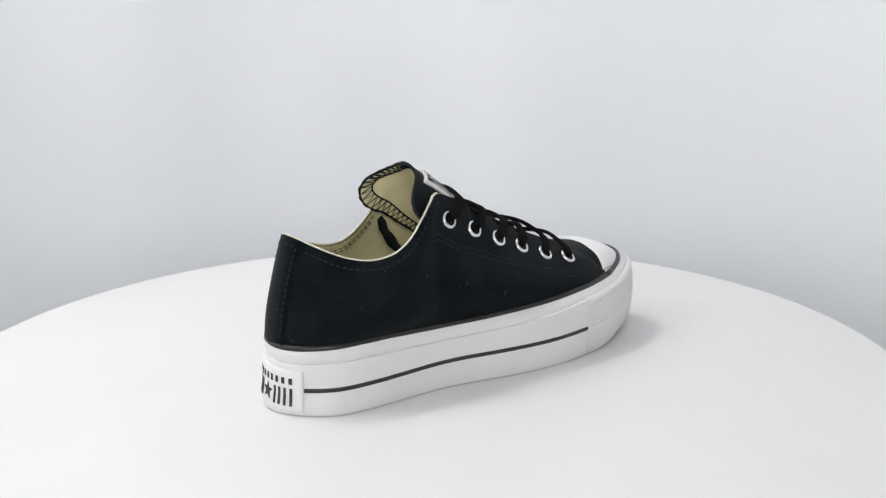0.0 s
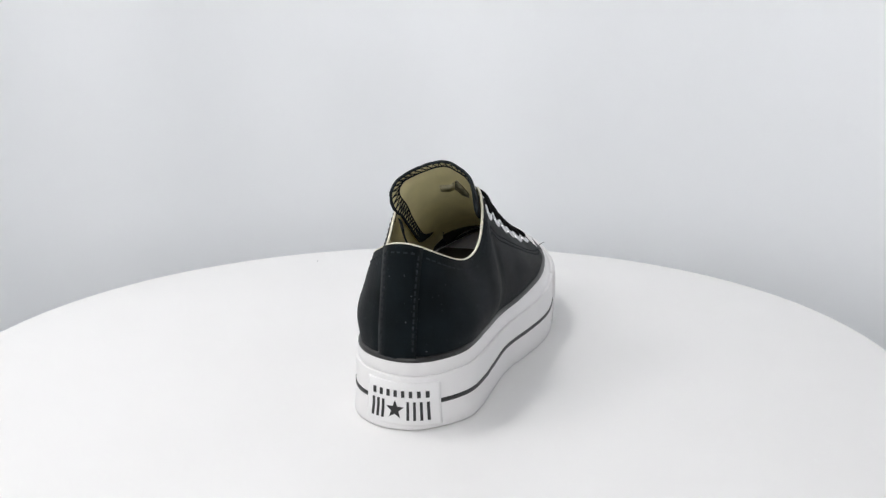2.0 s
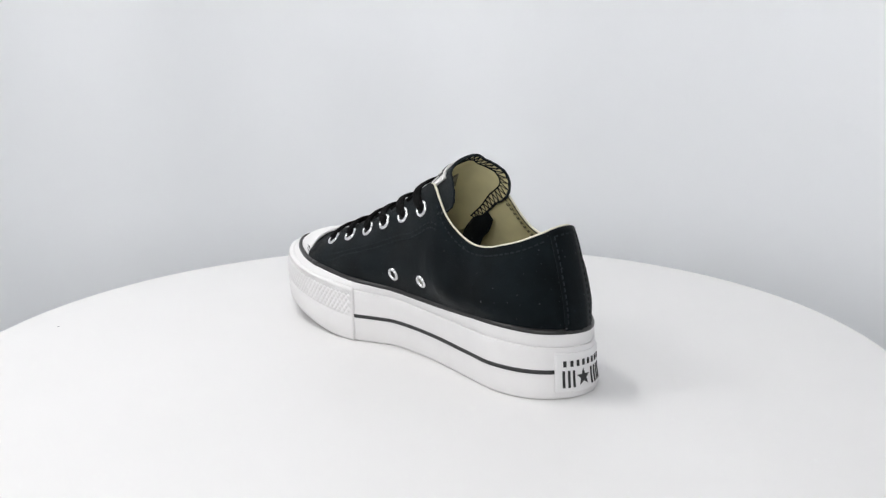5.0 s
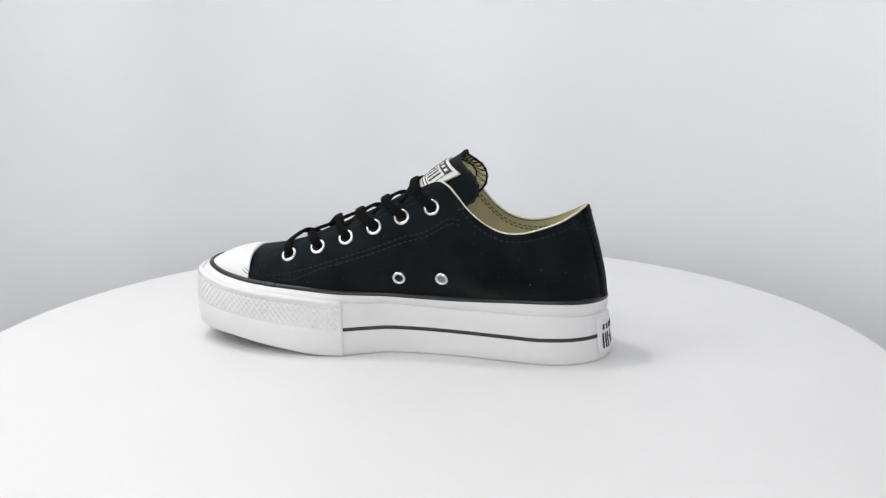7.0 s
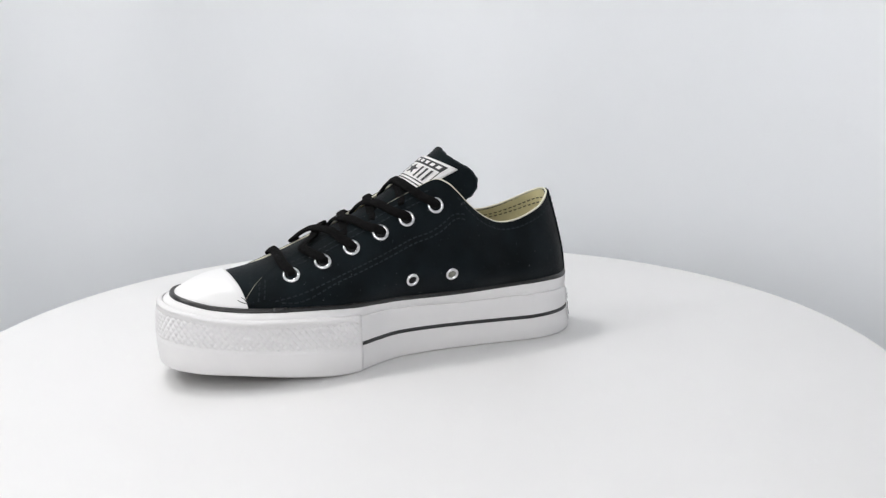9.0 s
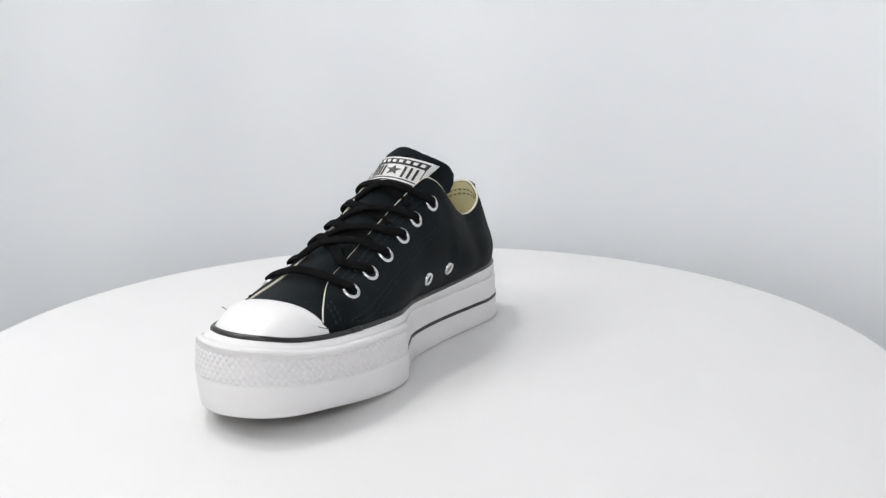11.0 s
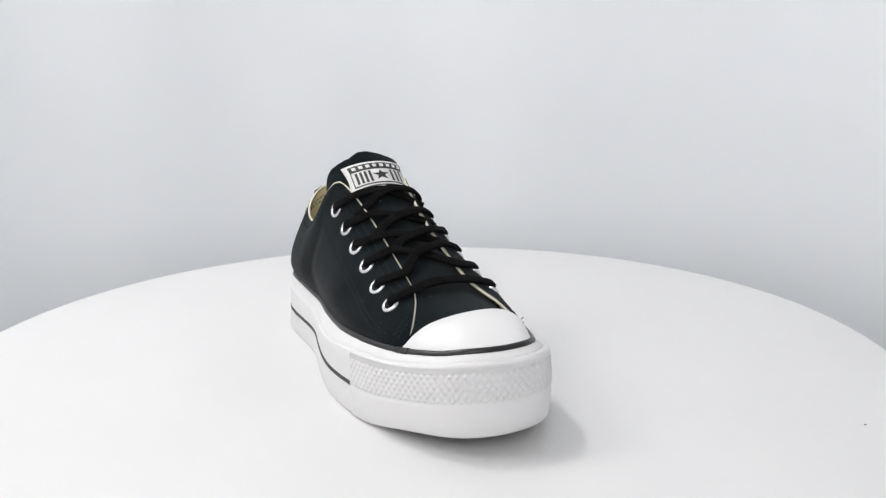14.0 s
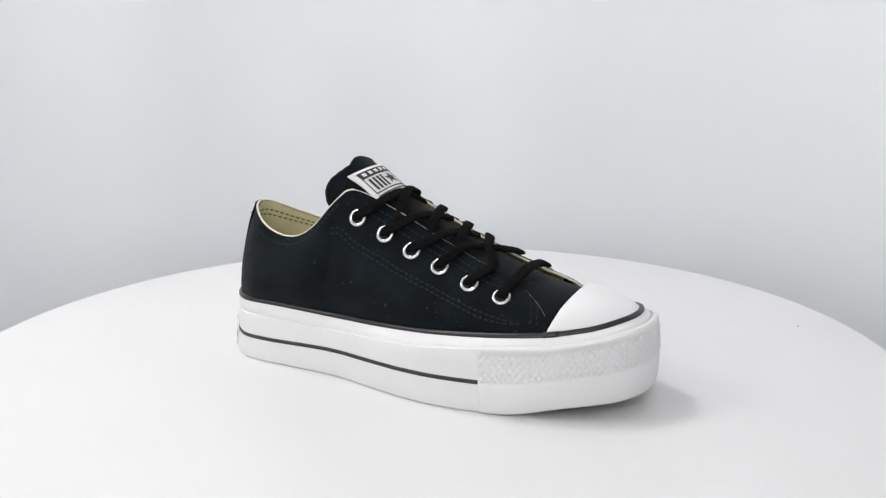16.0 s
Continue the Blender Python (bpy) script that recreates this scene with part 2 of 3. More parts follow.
def on_wall(i, z, out=0.0):
    """A point of the sole's side at outline index i (may be a fraction)."""
    a, b, f = int(math.floor(i)) % N_OUT, (int(math.floor(i)) + 1) % N_OUT, i - math.floor(i)
    p = PLAN[a] * (1 - f) + PLAN[b] * f
    q = NORM[a] * (1 - f) + NORM[b] * f
    lean = interp(z, ((0.005, 0.0018), (0.012, 0.0006), (0.02, 0.0), (0.032, 0.0), (0.05, 0.0016)))
    toe = max(0.0, min(1.0, (p[1] - 0.19) / 0.08))
    heel = max(0.0, -q[1]) ** 0.5 * (1 if p[1] < 0.05 else 0) * interp(z, ((0.0, -0.0008), (0.012, 0.0014), (0.03, 0.0024)))
    r = p + q * (out - lean * toe - heel)
    return Vector((r[0], r[1], z))


def index_at(v, side):
    """Outline index where the side (+1 outer, -1 inner) reaches v."""
    best = min((abs(PLAN[i][1] - v), i) for i in range(N_OUT) if PLAN[i][0] * side > 0.01)
    return best[1]


def shoe_part(name, vf, mat, label="", smooth=True, parent=None):
    v, f = vf
    ob = solid(name, [Vector(p) - AXIS for p in v], f, mat, parent or SHOE, label, smooth)
    return ob


# ---- shoe: sole ----
def sole():
    rows = []
    for depth, up in ((0.012, 0.0), (0.0014, 0.0), (0.0005, 0.0005), (0.0, 0.0017)):
        rows.append([on_wall(i, spring(PLAN[i]) + up, -depth) for i in range(N_OUT)])
    for k in range(1, 6):
        rows.append([on_wall(i, (spring(PLAN[i]) + 0.0022) * (1 - k / 5) + (ridge_z(PLAN[i]) - 0.0007) * k / 5) for i in range(N_OUT)])
    rows.append([on_wall(i, ridge_z(PLAN[i]) - 0.0002, -0.0002) for i in range(N_OUT)])
    rows.append([on_wall(i, ridge_z(PLAN[i]), -0.0007) for i in range(N_OUT)])
    rows.append([on_wall(i, ridge_z(PLAN[i]) - 0.0001, -0.003) for i in range(N_OUT)])
    shoe_part("outsole", grid(rows, False, True), M_RUBBER, "thick white rubber platform sole")
    # Unseen tread, coloured dark so that the shade under the toe deepens.
    low = [on_wall(i, spring(PLAN[i]) + 0.0002, -0.0020) for i in range(N_OUT)]
    high = [p + Vector((0, 0, 0.004)) for p in low]
    v, f = grid([low, high], False, True)
    shoe_part("tread", (v, f + [tuple(range(N_OUT))]), M_TREAD, "unseen rubber tread, dark brown to deepen the shade under the toe", False)
    rows = []
    for k in range(7):
        row = []
        for i in range(N_OUT):
            a = on_wall(i, ridge_z(PLAN[i]) - 0.0012, -0.0017)
            b = Vector(PIPE[i]) + Vector((NORM[i][0], NORM[i][1], 0)) * 0.0012
            x = k / 6
            p = a.lerp(b, x)
            p += Vector((NORM[i][0], NORM[i][1], 0)) * (0.0007 * math.sin(math.pi * x) + 0.10 * (a - b).to_2d().length * math.sin(math.pi * x))
            row.append(p)
        rows.append(row)
    rows.append([Vector(PIPE[i]) - Vector((NORM[i][0], NORM[i][1], 0)) * 0.003 for i in range(N_OUT)])
    shoe_part("foxing_band", grid(rows, False, True), M_RUBBER, "white rubber foxing band")
    up = [Vector((NORM[i][0], NORM[i][1], 0.6)) for i in range(N_OUT)]
    shoe_part("piping", tube([Vector(p) + Vector((0, 0, 0.0004)) for p in PIPE], up, 0.0019, 0.0015, 10, True), M_PIPING, "glossy black rubber piping line")
    v = [Vector(PIPE[i]) - Vector((NORM[i][0], NORM[i][1], 0)) * 0.005 + Vector((0, 0, 0.001)) for i in range(N_OUT) if PIPE[i][1] < 0.235]
    f = [tuple(range(len(v)))]
    shoe_part("insole", (v, f), M_INSOLE, "dark fabric insole, its colour also standing in for interior shade")


I_MED, I_LAT = index_at(0.1708, -1), index_at(0.2068, 1)


def label_span():
    near = [i for i in range(-45, 46) if -0.0182 < PLAN[i % N_OUT][0] < 0.0240 and PLAN[i % N_OUT][1] < 0.05]
    return min(near), max(near)


LAB0, LAB1 = label_span()


def stripe(a, b):
    """The dark line round the sole between two outline indices."""
    idx = list(np.linspace(a, b, 110))
    rows = []
    for dz, out in ((-0.00125, -0.0004), (-0.00115, 0.00035), (0.00115, 0.00035), (0.00125, -0.0004)):
        row = []
        for i in idx:
            v = PLAN[int(round(i)) % N_OUT][1]
            z = interp(v, ((0.0, 0.0153), (0.03, 0.0158), (0.1, 0.0163), (0.17, 0.0173), (0.21, 0.0177)))
            if PLAN[int(round(i)) % N_OUT][0] > 0:
                z -= 0.0017 * max(0.0, 1 - v / 0.09)
            row.append(on_wall(i, z + dz, out))
        rows.append(row)
    shoe_part("midsole_stripe", grid(rows), M_STRIPE, "thin black line round the sole")


def toe_bumper():
    idx = list(np.linspace(I_LAT, I_MED, 130))

    def plan(i):
        a, f = int(math.floor(i)), i - math.floor(i)
        return PLAN[a % N_OUT] * (1 - f) + PLAN[(a + 1) % N_OUT] * f

    def lo(i):
        return spring(plan(i)) + 0.0003

    def hi(i):
        return ridge_z(plan(i)) + 0.0010

    def at(i, x, out):
        return on_wall(i, lo(i) * (1 - x) + hi(i) * x, out)
    prof = ((0.0, -0.001), (0.0, 0.0003), (0.03, 0.0009), (0.2, 0.0012), (0.40, 0.0014), (0.435, 0.0012), (0.46, 0.0008), (0.475, 0.0008), (0.88, 0.0008), (0.89, 0.0011), (0.97, 0.0009), (1.0, 0.0002), (1.0, -0.002))
    rows = [[at(i, x, out) for i in idx] for x, out in prof]
    v, f = grid(rows)
    k = len(idx)
    f += [tuple(r * k for r in range(len(prof))), tuple(r * k + k - 1 for r in range(len(prof)))]
    bumper = shoe_part("toe_bumper", (v, f), M_RUBBER, "white rubber toe bumper with raised diamond texture")
    # raised diamonds, in staggered rows
    chunks = []
    count, rows_n = 62, 6
    step = (I_MED - I_LAT) / count
    for r in range(rows_n):
        for c in range(count):
            i = I_LAT + (c + 0.5 + 0.5 * (r % 2)) * step
            if i > I_MED - 0.6 * step:
                continue
            x = 0.475 + 0.41 * (r + 0.5) / rows_n
            dx = 0.41 / rows_n * 0.98
            a, b = at(i - 0.5 * step, x, 0.0008), at(i + 0.5 * step, x, 0.0008)
            c1, d1 = at(i, min(0.885, x + dx), 0.0008), at(i, max(0.47, x - dx), 0.0008)
            tips = [at(i + 0.24 * step * sx, x + 0.26 * dx * sy, 0.0017) for sx, sy in ((-1, 0), (0, 1), (1, 0), (0, -1))]
            chunks.append(([a, c1, b, d1] + tips, [(0, 1, 5, 4), (1, 2, 6, 5), (2, 3, 7, 6), (3, 0, 4, 7), (4, 5, 6, 7)]))
    ob = shoe_part("diamond_texture", join(chunks), M_RUBBER, "rows of small raised white rubber diamonds", True, bumper)
    ob["kind"] = "stuff"
    chunks = []
    n = 200
    step = (I_MED - I_LAT) / n
    for c in range(n):
        i = I_LAT + (c + 0.3) * step
        j = i + 1.3 * step
        if j + 0.5 * step > I_MED:
            continue
        q = [at(i, 0.895, 0.0009), at(i + 0.5 * step, 0.895, 0.0009), at(j + 0.5 * step, 0.975, 0.0008), at(j, 0.975, 0.0008)]
        e = [at(i + 0.25 * step, 0.90, 0.0015), at(j + 0.25 * step, 0.97, 0.0014)]
        chunks.append((q + e, [(0, 4, 5, 3), (4, 1, 2, 5), (0, 1, 4), (3, 5, 2)]))
    ob = shoe_part("ribbed_edge", join(chunks), M_RUBBER, "fine slanted ribs along the bumper's top edge", False, bumper)
    ob["kind"] = "stuff"


def star(radius):
    return [(radius * (1 if k % 2 == 0 else 0.42) * math.sin(math.pi * k / 5), radius * (1 if k % 2 == 0 else 0.42) * math.cos(math.pi * k / 5)) for k in range(10)]


def wall_index(u):
    """Outline index on the heel at the lateral place u."""
    xs = list(range(LAB0 - 3, LAB1 + 4))
    us = [PLAN[i % N_OUT][0] for i in xs]
    return float(np.interp(u, us, xs))


def plate(pts, at, out, thick):
    """A flat shape with thickness on a surface: pts in its plane, at(x, y, out) its place in space."""
    n = len(pts)
    v = [at(x, y, out + thick) for x, y in pts] + [at(x, y, out) for x, y in pts]
    f = [tuple(range(n))] + [(i, (i + 1) % n, n + (i + 1) % n, n + i) for i in range(n)]
    return v, f


def box_pts(x0, x1, y0, y1):
    ys = [y0 + (y1 - y0) * k / 4 for k in range(5)]
    return [(x0, y) for y in ys] + [(x1, y) for y in reversed(ys)]


def heel_label():
    def at(u, z, out):
        # the plate is glued on slightly askew
        return on_wall(wall_index(u), z - 0.04 * (u + 0.0176), out)
    rows = []
    us = list(np.linspace(-0.0176, 0.0238, 30))
    for z, out in ((0.0032, -0.0003), (0.0032, 0.0006), (0.0038, 0.0010), (0.008, 0.0010), (0.012, 0.0010), (0.018, 0.0010), (0.0262, 0.0010), (0.0268, 0.0006), (0.0268, -0.0003)):
        rows.append([at(u, z, out) for u in us])
    v, f = grid(rows)
    f += [tuple(r * 30 for r in range(9)), tuple(r * 30 + 29 for r in range(9))]
    lab = shoe_part("heel_label", (v, f), M_LABEL, "white rubber heel plate with black marks")
    # an upper row of eight and a lower row of three, a star and four plain marks
    for k in range(8):
        x = -0.0145 + 0.0343 * (k + 0.5) / 8
        shoe_part("bar", plate(box_pts(x - 0.0009, x + 0.0009, 0.0186, 0.0222), at, 0.0007, 0.0007), M_INK, "", False, lab)
    for x0, x1, n in ((-0.0145, -0.0052, 3), (0.0058, 0.0196, 4)):
        for k in range(n):
            x = x0 + (x1 - x0) * (k + 0.5) / n
            shoe_part("bar", plate(box_pts(x - 0.0007, x + 0.0007, 0.0062, 0.0162), at, 0.0007, 0.0007), M_INK, "", False, lab)
    shoe_part("star", plate([(0.0003 + a, 0.0114 + b) for a, b in star(0.0052)], at, 0.0007, 0.0007), M_INK, "black star mark", False, lab)


sole()
stripe(I_MED, N_OUT + LAB0)
stripe(LAB1, I_LAT)
toe_bumper()
heel_label()


# ---- shoe: canvas quarters ----
def pipe_at(v, side):
    i = min(range(N_OUT), key=lambda k: abs(PIPE[k][1] - v) + (0 if PIPE[k][0] * side > 0 else 1))
    return PIPE[i]


# stations from the outer front round the heel to the inner front: v on the piping, edge point, bulge
LATERAL = (
    (0.2400, (0.0335, 0.2405, 0.0485), 0.0003), (0.222, (0.0268, 0.2315, 0.0580), 0.0014), (0.202, (0.0182, 0.2147, 0.0672), 0.0038),
    (0.181, (0.0164, 0.1951, 0.0752), 0.0060), (0.160, (0.0160, 0.1705, 0.0859), 0.0076), (0.142, (0.0166, 0.1516, 0.0951), 0.0080),
    (0.124, (0.0181, 0.1324, 0.1048), 0.0076), (0.106, (0.0208, 0.1115, 0.1140), 0.0066), (0.099, (0.0236, 0.1035, 0.1148), 0.0054), (0.092, (0.0262, 0.0985, 0.1112), 0.0054),
    (0.085, (0.0286, 0.0910, 0.1035), 0.0054), (0.074, (0.0300, 0.0805, 0.0920), 0.0054), (0.061, (0.0295, 0.0690, 0.0848), 0.0054),
    (0.047, (0.0275, 0.0560, 0.0826), 0.0052), (0.033, (0.0250, 0.0430, 0.0848), 0.0046), (0.018, (0.0205, 0.0315, 0.0893), 0.0030),
    (0.0095, (0.0135, 0.0222, 0.0945), 0.0016), (0.0055, (0.0068, 0.0172, 0.0977), 0.0012))
MEDIAL = (
    (0.0055, (-0.0068, 0.0172, 0.0977), 0.0012), (0.0095, (-0.0135, 0.0222, 0.0945), 0.0012), (0.018, (-0.0205, 0.0310, 0.0900), 0.0022),
    (0.033, (-0.0248, 0.0425, 0.0862), 0.0040), (0.047, (-0.0265, 0.0545, 0.0832), 0.0056), (0.061, (-0.0272, 0.0670, 0.0835), 0.0068),
    (0.074, (-0.0283, 0.0785, 0.0890), 0.0078), (0.085, (-0.0290, 0.0888, 0.0975), 0.0084), (0.092, (-0.0275, 0.0975, 0.1072), 0.0086),
    (0.099, (-0.0250, 0.1040, 0.1130), 0.0088), (0.106, (-0.0218, 0.1125, 0.1148), 0.0088), (0.124, (-0.0188, 0.1330, 0.1055), 0.0088),
    (0.142, (-0.0172, 0.1525, 0.0965), 0.0094), (0.160, (-0.0166, 0.1715, 0.0875), 0.0088), (0.181, (-0.0170, 0.1960, 0.0770), 0.0068),
    (0.202, (-0.0188, 0.2155, 0.0695), 0.0042), (0.222, (-0.0275, 0.2320, 0.0610), 0.0012), (0.2405, (-0.0335, 0.2410, 0.0525), 0.0003))
STATIONS = []
for side, rows in ((1, LATERAL), (-1, MEDIAL)):
    for v, top, bulge in rows:
        STATIONS.append((pipe_at(v, side), np.array(top), bulge))
    if side == 1:
        heel = PIPE[min(range(N_OUT), key=lambda k: abs(PIPE[k][0]) + (0 if PIPE[k][1] < 0.1 else 1))]
        STATIONS.append((heel, np.array((0.0, 0.0156, 0.0987)), 0.0012))
N_ST = len(STATIONS)
ST_B = [s[0] for s in STATIONS]
ST_T = [s[1] for s in STATIONS]
ST_G = [np.array((s[2],)) for s in STATIONS]


EYE_LAT = ((0.0271, 0.1113, 0.0991), (0.0271, 0.1308, 0.0907), (0.0282, 0.1498, 0.0824), (0.0287, 0.1690, 0.0749), (0.0300, 0.1889, 0.0673), (0.0301, 0.2095, 0.0613))
EYE_MED = ((-0.0283, 0.1131, 0.0991), (-0.0283, 0.1335, 0.0921), (-0.0299, 0.1522, 0.0849), (-0.0299, 0.1718, 0.0771), (-0.0317, 0.1914, 0.0705), (-0.0318, 0.2118, 0.0638))


def shoulder(k):
    """The two inner controls of the profile at station k: low on the side, and at the eyelets."""
    b, t, g = STATIONS[k]
    side = 1 if k < len(LATERAL) else -1
    i = min(range(N_OUT), key=lambda j: float(np.sum((PIPE[j][:2] - b[:2]) ** 2)))
    out = np.array((NORM[i][0], NORM[i][1], 0.0))
    row = EYE_LAT if side > 0 else EYE_MED
    vs, us, zs = [p[1] for p in row], [p[0] for p in row], [p[2] for p in row]
    v = t[1] * 0.94 + b[1] * 0.06
    slope = (zs[0] - zs[1]) / (vs[1] - vs[0])
    e1 = np.array((np.interp(v, vs, us), v, np.interp(v, vs, zs) + max(0.0, vs[0] - v) * slope * 0.5))
    pad = 1.0 if side > 0 and t[1] < 0.088 else 0.65
    e2 = b * 0.30 + t * 0.70 + out * g * pad + np.array((0, 0, 0.0006))
    w = max(0.0, min(1.0, (t[1] - 0.088) / 0.024)) * max(0.0, min(1.0, (0.236 - t[1]) / 0.02))
    w = w * w * (3 - 2 * w)
    e = e1 * w + e2 * (1 - w)
    low = b * 0.60 + e * 0.40 + out * g
    return low, e


SHOULDER = [shoulder(k) for k in range(N_ST)]
ST_L = [q[0] for q in SHOULDER]
ST_E = [q[1] for q in SHOULDER]
BASE_L = [0.6 * b + 0.4 * t for b, t, _ in STATIONS]
BASE_E = [0.3 * b + 0.7 * t for b, t, _ in STATIONS]
OFF_L = [p - q for p, q in zip(ST_L, BASE_L)]
OFF_E = [p - q for p, q in zip(ST_E, BASE_E)]
for _ in range(3):
    OFF_L = [(OFF_L[k - 1] + 2 * OFF_L[k] + OFF_L[k + 1]) / 4 if 0 < k < N_ST - 1 else OFF_L[k] for k in range(N_ST)]
    OFF_E = [(OFF_E[k - 1] + 2 * OFF_E[k] + OFF_E[k + 1]) / 4 if 6 < k < N_ST - 7 else OFF_E[k] for k in range(N_ST)]
ST_L = [p + q for p, q in zip(OFF_L, BASE_L)]
ST_E = [p + q for p, q in zip(OFF_E, BASE_E)]


def quarter_raw(s, h):
    b, low, e, t = catmull(ST_B, s), catmull(ST_L, s), catmull(ST_E, s), catmull(ST_T, s)
    # Bezier-like pass through four controls at 0, 0.33, 0.72, 1
    return catmull([b, low, e, t], float(np.interp(h, (0, 0.33, 0.72, 1.0), (0, 1, 2, 3))))


def quarter(s, h, off=0.0):
    """A point of the canvas side and its outward normal."""
    p = quarter_raw(s, h)
    e = 0.02
    ds = quarter_raw(min(N_ST - 1, s + e), h) - quarter_raw(max(0, s - e), h)
    dh = quarter_raw(s, min(1, h + e)) - quarter_raw(s, max(0, h - e))
    n = np.cross(ds, dh)
    n = n / (np.linalg.norm(n) + 1e-12)
    if n[0] * p[0] * 6 + (p[1] - 0.13) * n[1] + n[2] * 0.02 < 0:
        n = -n
    return Vector(p + n * off), Vector(n)


def slack(s, h):
    """The canvas's slight unevenness."""
    return (noise.noise(Vector((s * 0.6, h * 3.0, 1.7))) * 0.0010 + noise.noise(Vector((s * 1.7, h * 7.0, 5.1))) * 0.00018) * math.sin(math.pi * h)


def quarters():
    ns, nh = 190, 22
    ss = [(N_ST - 1) * i / ns for i in range(ns + 1)]
    hh = [j / nh for j in range(nh + 1)]
    rows = []
    for h in hh:
        row = []
        for s in ss:
            p, n = quarter(s, h)
            row.append(p + n * slack(s, h))
        rows.append(row)
    upper = shoe_part("canvas_upper", grid(rows), M_CANVAS, "matt black canvas upper")
    rows = []
    for h in hh:
        rows.append([quarter(s, h, -0.0021)[0] for s in ss if 1.3 < s < N_ST - 2.3])
    shoe_part("lining", grid(rows), M_LINING, "cream cotton lining")
    edge, nrm = [], []
    for s in ss:
        collar = 7.5 < s < N_ST - 8.5
        p, n = quarter(s, 1.0, -0.0010 if collar else -0.0012)
        edge.append(p + Vector((0, 0, 0.0004 if collar else 0.0001)))
        nrm.append(n)
    shoe_part("collar_binding", tube(edge, nrm, [0.0008 if 7.5 < x < N_ST - 8.5 else 0.0005 for x in ss], 0.0008, 8), M_BINDING, "cream cotton collar edge")
    return upper


def heel_strip():
    mid = len(LATERAL)
    rows = []
    hh = [j / 24 for j in range(25)]
    xs = [-0.0098, -0.0097, -0.005, 0, 0.005, 0.0110, 0.0111]

    def s_at(u, h):
        ss = np.linspace(mid - 3, mid + 3, 61)
        us = [quarter_raw(s, h)[0] for s in ss]
        return float(np.interp(-u, [-x for x in us], ss))
    for h in hh:
        row = []
        for k, u in enumerate(xs):
            off = 0.0002 if k in (0, len(xs) - 1) else 0.0015
            row.append(quarter(s_at(u, h), h, off)[0])
        rows.append(row)
    rows.append([quarter(s_at(u, 1.0), 1.0, 0.0002)[0] + Vector((0, 0, 0.0003)) for u in xs])
    shoe_part("heel_strip", grid(rows), M_CANVAS, "black canvas strip down the heel")
    return s_at


def dashes(path, normals, length=0.0025, gap=0.0013, width=0.0005, lift=0.0004):
    """Small raised stitches along a path."""
    chunks = []
    cum = [0.0]
    for a, b in zip(path, path[1:]):
        cum.append(cum[-1] + (b - a).length)

    def at(d):
        i = max(0, min(len(path) - 2, int(np.searchsorted(cum, d)) - 1))
        f = (d - cum[i]) / max(1e-9, cum[i + 1] - cum[i])
        return path[i].lerp(path[i + 1], f), normals[i].lerp(normals[i + 1], f).normalized()
    d = 0.0
    while d + length < cum[-1]:
        (a, na), (b, nb) = at(d), at(d + length)
        m, nm = at(d + length / 2)
        t = (b - a).normalized()
        s = t.cross(nm).normalized() * width
        chunks.append(([a + s, a - s, m + s + nm * lift, m - s + nm * lift, b + s, b - s, a - na * 0.0003, b - nb * 0.0003],
                       [(0, 2, 3, 1), (2, 4, 5, 3), (0, 1, 6), (4, 7, 5), (0, 6, 7, 4, 2), (1, 3, 5, 7, 6)]))
        d += length + gap
    return join(chunks)


def find(p, side):
    """The nearest place on the canvas side, as station and height."""
    p = np.array(p)
    lo, hi = (0.0, float(len(LATERAL))) if side > 0 else (float(len(LATERAL)), float(N_ST - 1))
    s0, s1, h0, h1 = lo, hi, 0.02, 0.98
    for _ in range(3):
        best = min((float(np.sum((quarter_raw(s, h) - p) ** 2)), s, h) for s in np.linspace(s0, s1, 30) for h in np.linspace(h0, h1, 16))
        ds, dh = (s1 - s0) / 20, (h1 - h0) / 12
        s0, s1, h0, h1 = max(lo, best[1] - ds), min(hi, best[1] + ds), max(0.02, best[2] - dh), min(0.98, best[2] + dh)
    return best[1], best[2]


